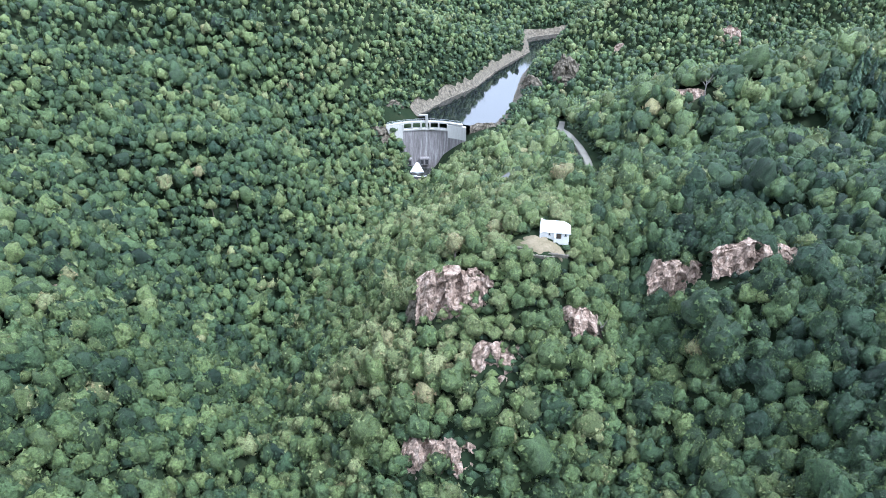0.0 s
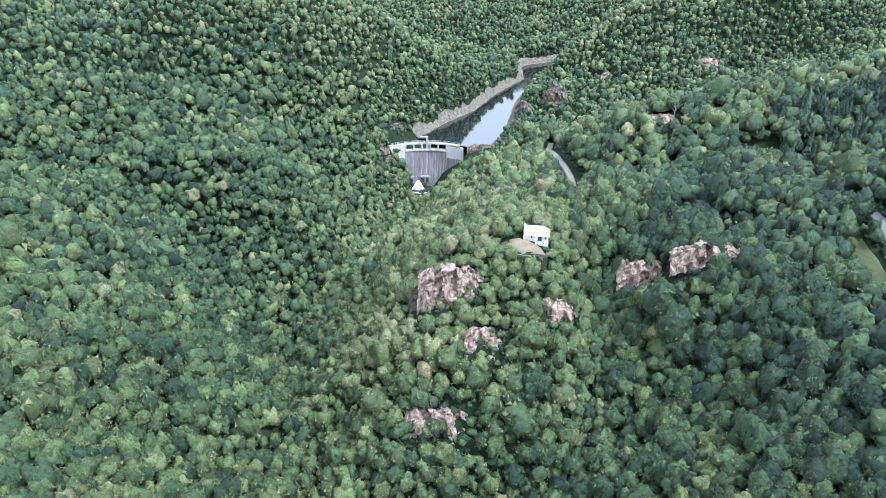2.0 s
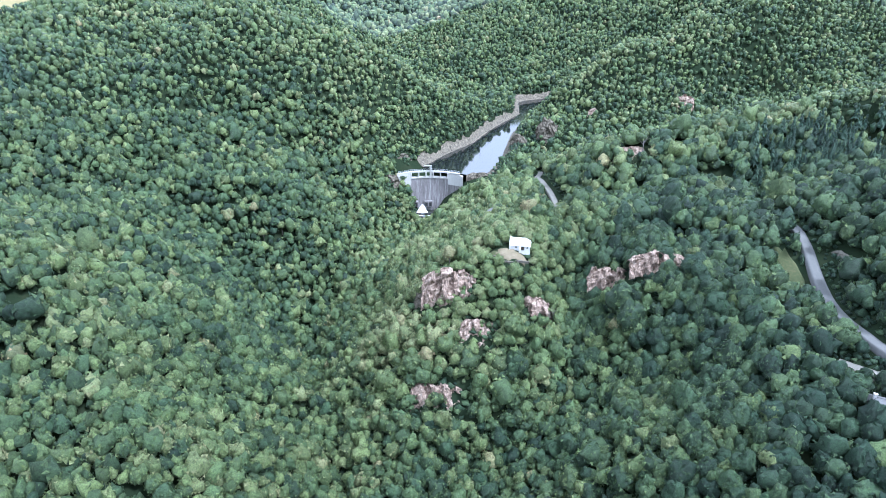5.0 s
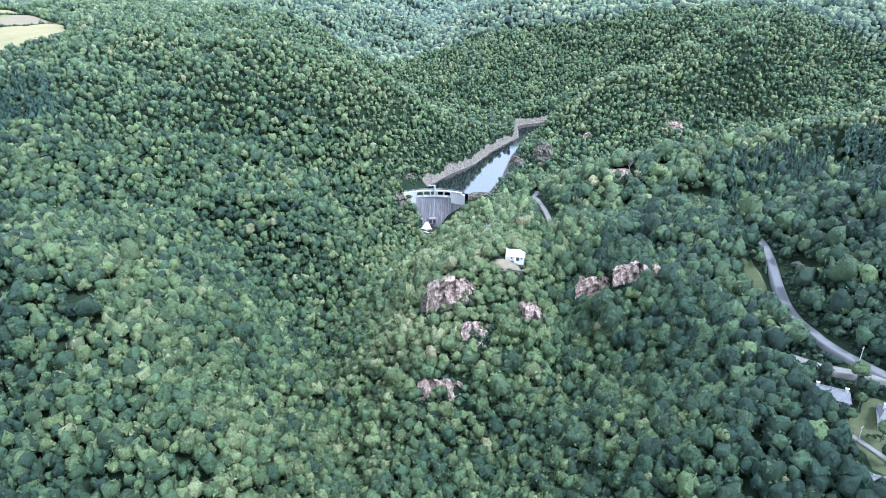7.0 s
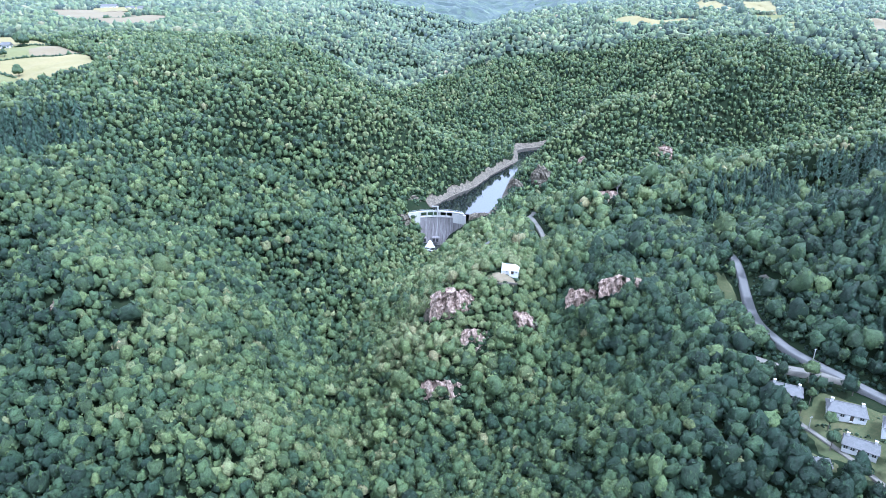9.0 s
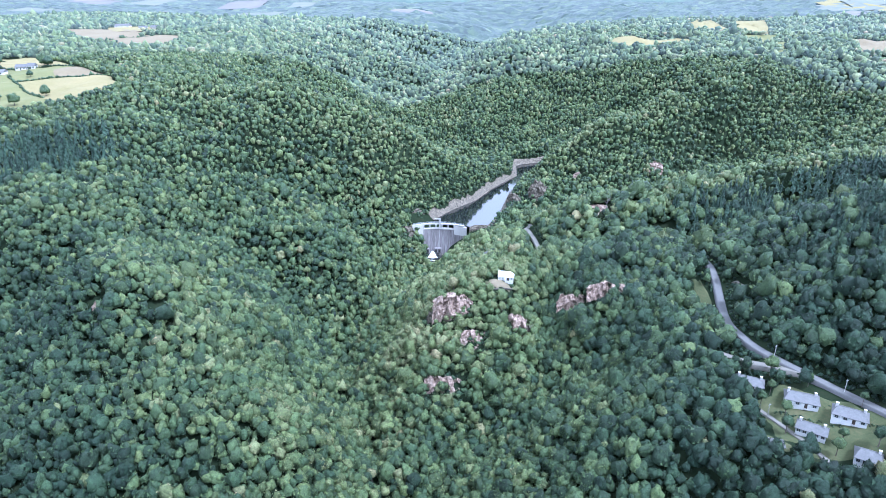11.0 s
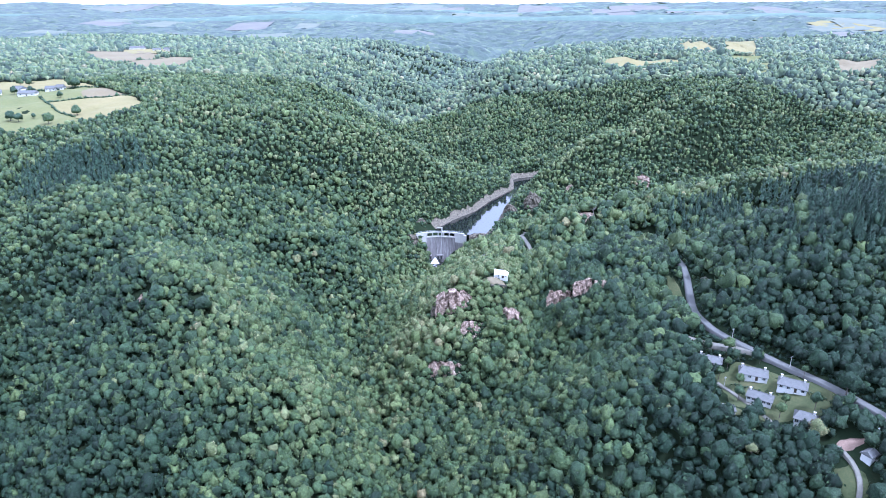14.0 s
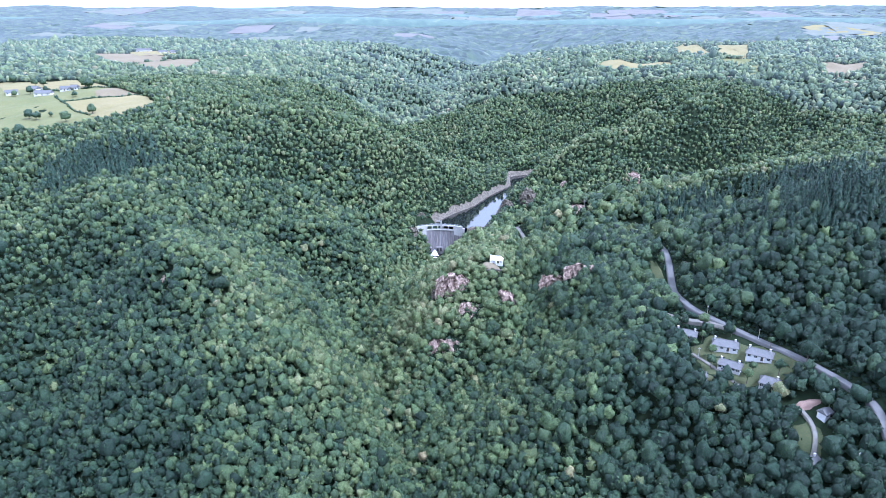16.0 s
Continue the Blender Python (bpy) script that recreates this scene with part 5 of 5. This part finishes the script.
def scrubby(x, y):
    """Where the trees are small: the western spurs, the promontory and the lake's banks."""
    edge = 45 - 0.12 * (y - 150) + 10 * np.sin(x / 9.0) * np.sin(y / 11.0) + 8 * np.sin((x + y) / 17.0)
    return x < edge


X, Y = scatter(-120, 130, 0, 240, 2.75, 1)
k = (np.hypot(X - CX, Y - CY) < 100) & scrubby(X, Y) & ~((np.abs(X - 17) < 25) & (np.abs(Y - 148.5) < 26.5))
woods("woodland", "dense low oak woodland on steep dry spurs", X[k], Y[k], near_fine, fir_near, 2.2, 11)
X, Y = scatter(-120, 130, 0, 240, 3.25, 21)
k = (np.hypot(X - CX, Y - CY) < 100) & ~scrubby(X, Y) & ~((np.abs(X - 17) < 25) & (np.abs(Y - 148.5) < 26.5))
woods("woodland", "dense tall broadleaved woodland of oak and chestnut", X[k], Y[k], near_broad, fir_near, 2.5, 18)
X, Y = scatter(-260, 270, -130, 380, 2.78, 2)
d = np.hypot(X - CX, Y - CY)
k = (d >= 100) & (d < 235) & scrubby(X, Y) & (Y > -45)
woods("woodland", "low oak woodland over hillsides and ravines", X[k], Y[k], mid_fine, fir_near, 2.25, 12)
X, Y = scatter(-260, 270, -130, 380, 3.3, 22)
d = np.hypot(X - CX, Y - CY)
k = (d >= 100) & (d < 235) & ~scrubby(X, Y) & (Y > -45)
woods("woodland", "dark broadleaved woodland round the houses and the road", X[k], Y[k], mid_broad, fir_near, 2.6, 19)
X, Y = scatter(-640, 640, -330, 760, 3.55, 3)
d = np.hypot(X - CX, Y - CY)
ring = lambda x, y, d: (d >= 235) & (d < 640) & (y > -60) & seen_side(x, y)
k = ring(X, Y, d)
woods("woodland", "broadleaved woodland on the hills round the reservoir", X[k], Y[k], far_shapes, fir_far, 2.35, 13)
X, Y = scatter(-1000, 1000, -300, 1100, 6.0, 4)
d = np.hypot(X - CX, Y - CY)
k = (d >= 640) & (d < 1000) & seen_side(X, Y)
woods("woodland", "distant woodland on the plateau and valley sides", X[k], Y[k], cap_shapes, fir_far, 3.9, 14, 0.6, HAZE_GLOW_WOODS_0)
X, Y = scatter(-1300, 1300, 300, 1650, 8.4, 5)
d = np.hypot(X - CX, Y - CY)
k = (d >= 1000) & (Y < 1500) & (d < 2100) & seen_side(X, Y)
woods("woodland", "far woods on the plateau beyond the valley", X[k], Y[k], low_caps, low_caps, 5.0, 15, 0.5, HAZE_GLOW_WOODS_1)


def canopy_sheet(name, y0, y1, step, seed, material, label):
    """Woods so far off that no tree shows: one lumpy sheet over the land, left open at the fields."""
    rng = np.random.default_rng(seed)
    ys, y = [], y0
    while y < y1:
        ys.append(y)
        y += step * y / y0
    us = np.linspace(-0.86, 0.86, int(1.72 * y0 / step))
    Y = np.repeat(np.array(ys)[:, None], len(us), axis=1)
    X = us[None] * Y + rng.uniform(-0.4, 0.4, Y.shape) * step * Y / y0
    Y = Y + rng.uniform(-0.4, 0.4, Y.shape) * step * Y / y0
    Z = height(X, Y) + rng.uniform(3.0, 10.0, Y.shape)
    for c in FIELDS:
        if c[:, 1].max() > y0:
            Z = np.where(in_polygon(X, Y, c), height(X, Y) - 0.5, Z)
    k = np.arange(Y.size).reshape(Y.shape)
    f = np.stack([k[:-1, :-1], k[:-1, 1:], k[1:, 1:], k[1:, :-1]], axis=-1).reshape(-1, 4)
    ob = mesh_object(name, np.stack([X, Y, Z], axis=-1).reshape(-1, 3), f.tolist(), material, True)
    at = ob.data.attributes.new("tone", "FLOAT", "FACE")
    at.data.foreach_set("value", np.clip(0.26 + 0.16 * rng.normal(size=len(f)), 0, 0.7).astype(np.float32))
    return tagged(ob, label, "woods", kind="stuff")


canopy_sheet("woodland", 1480, 4600, 12.5, 9, HAZE_GLOW_WOODS_2, "farthest hazy woods towards the horizon")
X, Y = scatter(-330, 330, -330, -40, 7.5, 31)
k = (np.hypot(X - CX, Y - CY) >= 100) & (Y < -43)
woods("woodland", "broadleaved woodland down the lower valley", X[k], Y[k], cap_shapes, fir_far, 5.6, 32)
side_shapes = [puff_shape(140 + k, 5, 2) for k in range(5)]
X, Y = scatter(-1100, 1100, -800, 1100, 20.0, 10)
d = np.hypot(X - CX, Y - CY)
k = (d >= 235) & (d < 1000) & ~((np.abs(X) < 335) & (Y < -40) & (Y > -335)) & ~ring(X, Y, d) & ~(seen_side(X, Y) & (d >= 640))
woods("woodland", "woods beside and behind the valley", X[k], Y[k], side_shapes, fir_far, 13.0, 17, 0.4)


bush_shapes = [puff_shape(80 + k, 6, 3, 4, 0.14, 5) for k in range(8)]
X, Y = scatter(-20, 130, 0, 240, 3.2, 7)
k = (np.hypot(X - CX, Y - CY) < 100) & ~scrubby(X + 30, Y)
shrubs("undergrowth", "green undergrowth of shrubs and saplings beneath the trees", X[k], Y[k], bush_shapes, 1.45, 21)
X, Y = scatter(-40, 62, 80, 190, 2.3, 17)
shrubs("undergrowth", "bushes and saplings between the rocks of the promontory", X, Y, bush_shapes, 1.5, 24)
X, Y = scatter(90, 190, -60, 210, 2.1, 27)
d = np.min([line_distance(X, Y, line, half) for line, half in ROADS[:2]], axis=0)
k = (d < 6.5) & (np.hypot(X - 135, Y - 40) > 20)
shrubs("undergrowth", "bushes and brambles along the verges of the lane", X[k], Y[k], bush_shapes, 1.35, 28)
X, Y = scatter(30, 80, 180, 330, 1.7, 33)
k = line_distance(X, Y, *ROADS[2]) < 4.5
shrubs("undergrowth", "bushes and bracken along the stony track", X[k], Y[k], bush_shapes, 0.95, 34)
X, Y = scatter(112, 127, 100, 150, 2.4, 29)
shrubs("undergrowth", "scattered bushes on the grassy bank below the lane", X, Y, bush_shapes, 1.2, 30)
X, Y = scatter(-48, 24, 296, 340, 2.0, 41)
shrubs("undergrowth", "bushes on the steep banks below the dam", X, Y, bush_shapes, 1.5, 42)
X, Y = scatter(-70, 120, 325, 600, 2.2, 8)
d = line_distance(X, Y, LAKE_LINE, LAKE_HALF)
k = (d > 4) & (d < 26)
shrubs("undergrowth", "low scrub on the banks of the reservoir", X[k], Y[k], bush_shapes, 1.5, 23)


# ---- single trees on the promontory ----
def blank(verts, tris, name, material, tone, parent):
    me = bpy.data.meshes.new(name)
    me.from_pydata([tuple(v) for v in verts], [], [tuple(int(i) for i in f) for f in tris])
    me.polygons.foreach_set("use_smooth", [True] * len(tris))
    at = me.attributes.new("tone", "FLOAT", "FACE")
    at.data.foreach_set("value", np.asarray(tone, np.float32))
    me.materials.append(material)
    ob = new(name, me)
    ob.parent = parent
    return ob


def limb(bm, p0, p1, r0, r1, seg=6):
    a, b = Vector(p0), Vector(p1)
    d = (b - a).normalized()
    u = d.orthogonal().normalized()
    v = d.cross(u)
    rings = []
    for c, r in ((a, r0), (a.lerp(b, 0.5) + u * r0 * 0.4, (r0 + r1) / 2), (b, r1)):
        rings.append([bm.verts.new(c + (u * math.cos(2 * math.pi * k / seg) + v * math.sin(2 * math.pi * k / seg)) * r) for k in range(seg)])
    for lo, hi in zip(rings, rings[1:]):
        for k in range(seg):
            bm.faces.new((lo[k], lo[(k + 1) % seg], hi[(k + 1) % seg], hi[k]))
    bm.faces.new(rings[-1])
    return bm


def tree(name, x, y, r, seed, tone, label, category="tree", leaves=170, size=0.11, tall=1.15, lift=3.0, material=None, z=None):
    """A broadleaved tree: tapered trunk, limbs, and a crown of loose leaf clumps."""
    rng = random.Random(seed)
    g = ground_at(x, y) if z is None else z
    t = thing(name, (x, y, g), 0, label, category)
    h = lift + r * 0.75
    part("trunk", limb(bmesh.new(), (0, 0, -0.8), (0.15, 0.1, h), 0.09 * r, 0.04 * r, 7), BARK, t)
    for k in range(3):
        a = 2.1 * k + rng.uniform(0, 1)
        part("limb", limb(bmesh.new(), (0.05, 0.03, h * 0.62), (math.cos(a) * r * 0.5, math.sin(a) * r * 0.5, h + r * 0.15), 0.045 * r, 0.018 * r, 5), BARK, t)
    v, f, inner = puff_shape(seed, 13, 7, leaves, size, 14)
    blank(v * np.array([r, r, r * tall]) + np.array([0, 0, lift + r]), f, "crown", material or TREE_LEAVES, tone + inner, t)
    return t


rng = np.random.default_rng(77)
X, Y = scatter(-8, 42, 122, 175, 3.05, 6)
keep = free_ground(X, Y)
X, Y = X[keep], Y[keep]
TONES = (0.42, 0.48, 0.54, 0.58, 0.62, 0.68)
models = [tree("broadleaved_tree", X[k], Y[k], 2.2, 200 + k, TONES[k], "green oak with a rounded leafy crown on the promontory", lift=0.9) for k in range(6)]
for k in range(6, len(X)):
    s = float(np.clip(np.exp(rng.normal() * 0.2), 0.7, 1.35))
    src = models[int(rng.integers(0, 6))]
    m = pose(X[k], Y[k], ground_at(X[k], Y[k]) - 0.6, 0, 0, float(rng.uniform(0, 360))) @ Matrix.Diagonal((s, s, s * float(rng.uniform(0.75, 1.1)), 1))
    copy_thing(src, m)
for ob in list(scene.objects):
    if ob.name.startswith("broadleaved_tree"):
        tagged(ob, group="trees on the promontory")
# ---- trees that stand out ----
for k, (x, y, r, tone, label) in enumerate(ODD_TREES):
    tree("tree", x, y, r, 400 + k, tone, label, leaves=260, size=0.095, lift=3.3)
for k, (x, y, r) in enumerate(FIELD_TREES):
    tagged(tree("field_tree", x, y, r, 440 + k, 0.28, "dark rounded tree standing in the meadow", leaves=60, size=0.1, lift=1.0), group="meadow trees")


def hedge(name, line, r, seed, label):
    rng = np.random.default_rng(seed)
    xs, ys = [], []
    for a, b in zip(line, line[1:]):
        n = max(2, int(math.dist(a, b) / (r * 1.1)))
        for i in range(n):
            xs.append(a[0] + (b[0] - a[0]) * i / n + rng.normal() * 0.4), ys.append(a[1] + (b[1] - a[1]) * i / n + rng.normal() * 0.4)
    x, y = np.array(xs), np.array(ys)
    rr = r * np.exp(rng.normal(size=len(x)) * 0.25)
    tagged(tree_mesh(name, bush_shapes, x, y, height(x, y) + 0.6 * rr, rr, np.ones(len(x)), np.full(len(x), 0.3), rng, LEAVES), label, "hedge", kind="stuff")


hedge("hedge", [(-408, 448), (-375, 460), (-334, 476)], 1.6, 1, "low dark field hedge")
hedge("hedge", [(-426, 468), (-380, 420), (-350, 396)], 1.4, 2, "low dark field hedge")
hedge("hedge", [(-392, 520), (-430, 505), (-475, 512)], 1.6, 3, "low dark field hedge")
hedge("hedge", [(-494, 775), (-486, 850), (-470, 890)], 3.0, 4, "dark hedge between stubble fields")
hedge("hedge", [(122, 49), (128, 45.5), (135, 41), (139, 36.5)], 0.6, 5, "clipped low garden hedge below a house")
hedge("hedge", [(139, 48), (150, 33), (156, 24)], 0.5, 6, "rough verge shrubs beside the lane")


def dead_tree(x, y, h, seed):
    """A bleached snag: a bare forked trunk."""
    rng = random.Random(seed)
    t = thing("dead_tree", (x, y, ground_at(x, y)), rng.uniform(0, 360), "bleached leafless dead tree among the woods", "tree", "dead trees")
    part("trunk", limb(bmesh.new(), (0, 0, -0.5), (0.2, 0.1, h * 0.7), 0.22, 0.12, 6), DEAD_WOOD, t)
    for k in range(7):
        a = rng.uniform(0, 6.28)
        z = h * rng.uniform(0.35, 0.7)
        part("branch", limb(bmesh.new(), (0.12, 0.06, z), (math.cos(a) * h * 0.3, math.sin(a) * h * 0.3, z + h * rng.uniform(0.2, 0.4)), 0.09, 0.03, 5), DEAD_WOOD, t)
    return t


for k, (x, y, h) in enumerate(((13.0, 106.5, 6), (16, 109, 5), (72, 146, 8), (-178, 8, 9), (24, 124, 6), (41, 134, 5), (96, 238, 9), (-12, 128, 6))):
    dead_tree(x, y, h, k)

# ---- poles beside the lane ----
for x, y, h in ((129.5, 71.5, 6.0), (147, 52, 6.5), (118.5, 47, 6.0), (159, 8, 6.5), (156, -20, 7.0), (47, 246, 5.0)):
    p = thing("utility_pole", (x, y, ground_at(x, y)), 20, "pale slim utility pole beside the lane", "pole", "utility poles")
    part("shaft", limb(bmesh.new(), (0, 0, -1), (0, 0, h), 0.14, 0.10, 8), PALE_CONCRETE, p)
    part("crossarm", box(-0.6, -0.05, h - 0.5, 0.6, 0.05, h - 0.38), STEEL, p)

# ---- hazy hills at the horizon ----
def far_ridge(y0, base, amp, material, seed, label):
    """A long rounded ridge across the distance."""
    n, rows = 90, 6
    half = y0 * 0.82 + 300
    verts, faces = [], []
    for i in range(n + 1):
        x = -half + 2 * half * i / n
        top = base + amp * (noise.fractal(Vector((x / 700.0, seed, 0.5)), 0.9, 2.1, 4) + 0.3)
        top -= 0.9 * amp * math.exp(-((x - 0.07 * y0) / 260.0) ** 2)
        for j in range(rows + 1):
            s = j / rows
            verts.append((x, y0 + 260 * (s - 0.5) + 40 * math.sin(x / 300.0 + seed), base - 70 + (top - base + 70) * math.sin(math.pi * s) ** 0.6))
    for i in range(n):
        for j in range(rows):
            a = i * (rows + 1) + j
            faces.append((a, a + 1, a + rows + 2, a + rows + 1))
    return tagged(mesh_object("backdrop", verts, faces, material, True), label, "hills", kind="structure")


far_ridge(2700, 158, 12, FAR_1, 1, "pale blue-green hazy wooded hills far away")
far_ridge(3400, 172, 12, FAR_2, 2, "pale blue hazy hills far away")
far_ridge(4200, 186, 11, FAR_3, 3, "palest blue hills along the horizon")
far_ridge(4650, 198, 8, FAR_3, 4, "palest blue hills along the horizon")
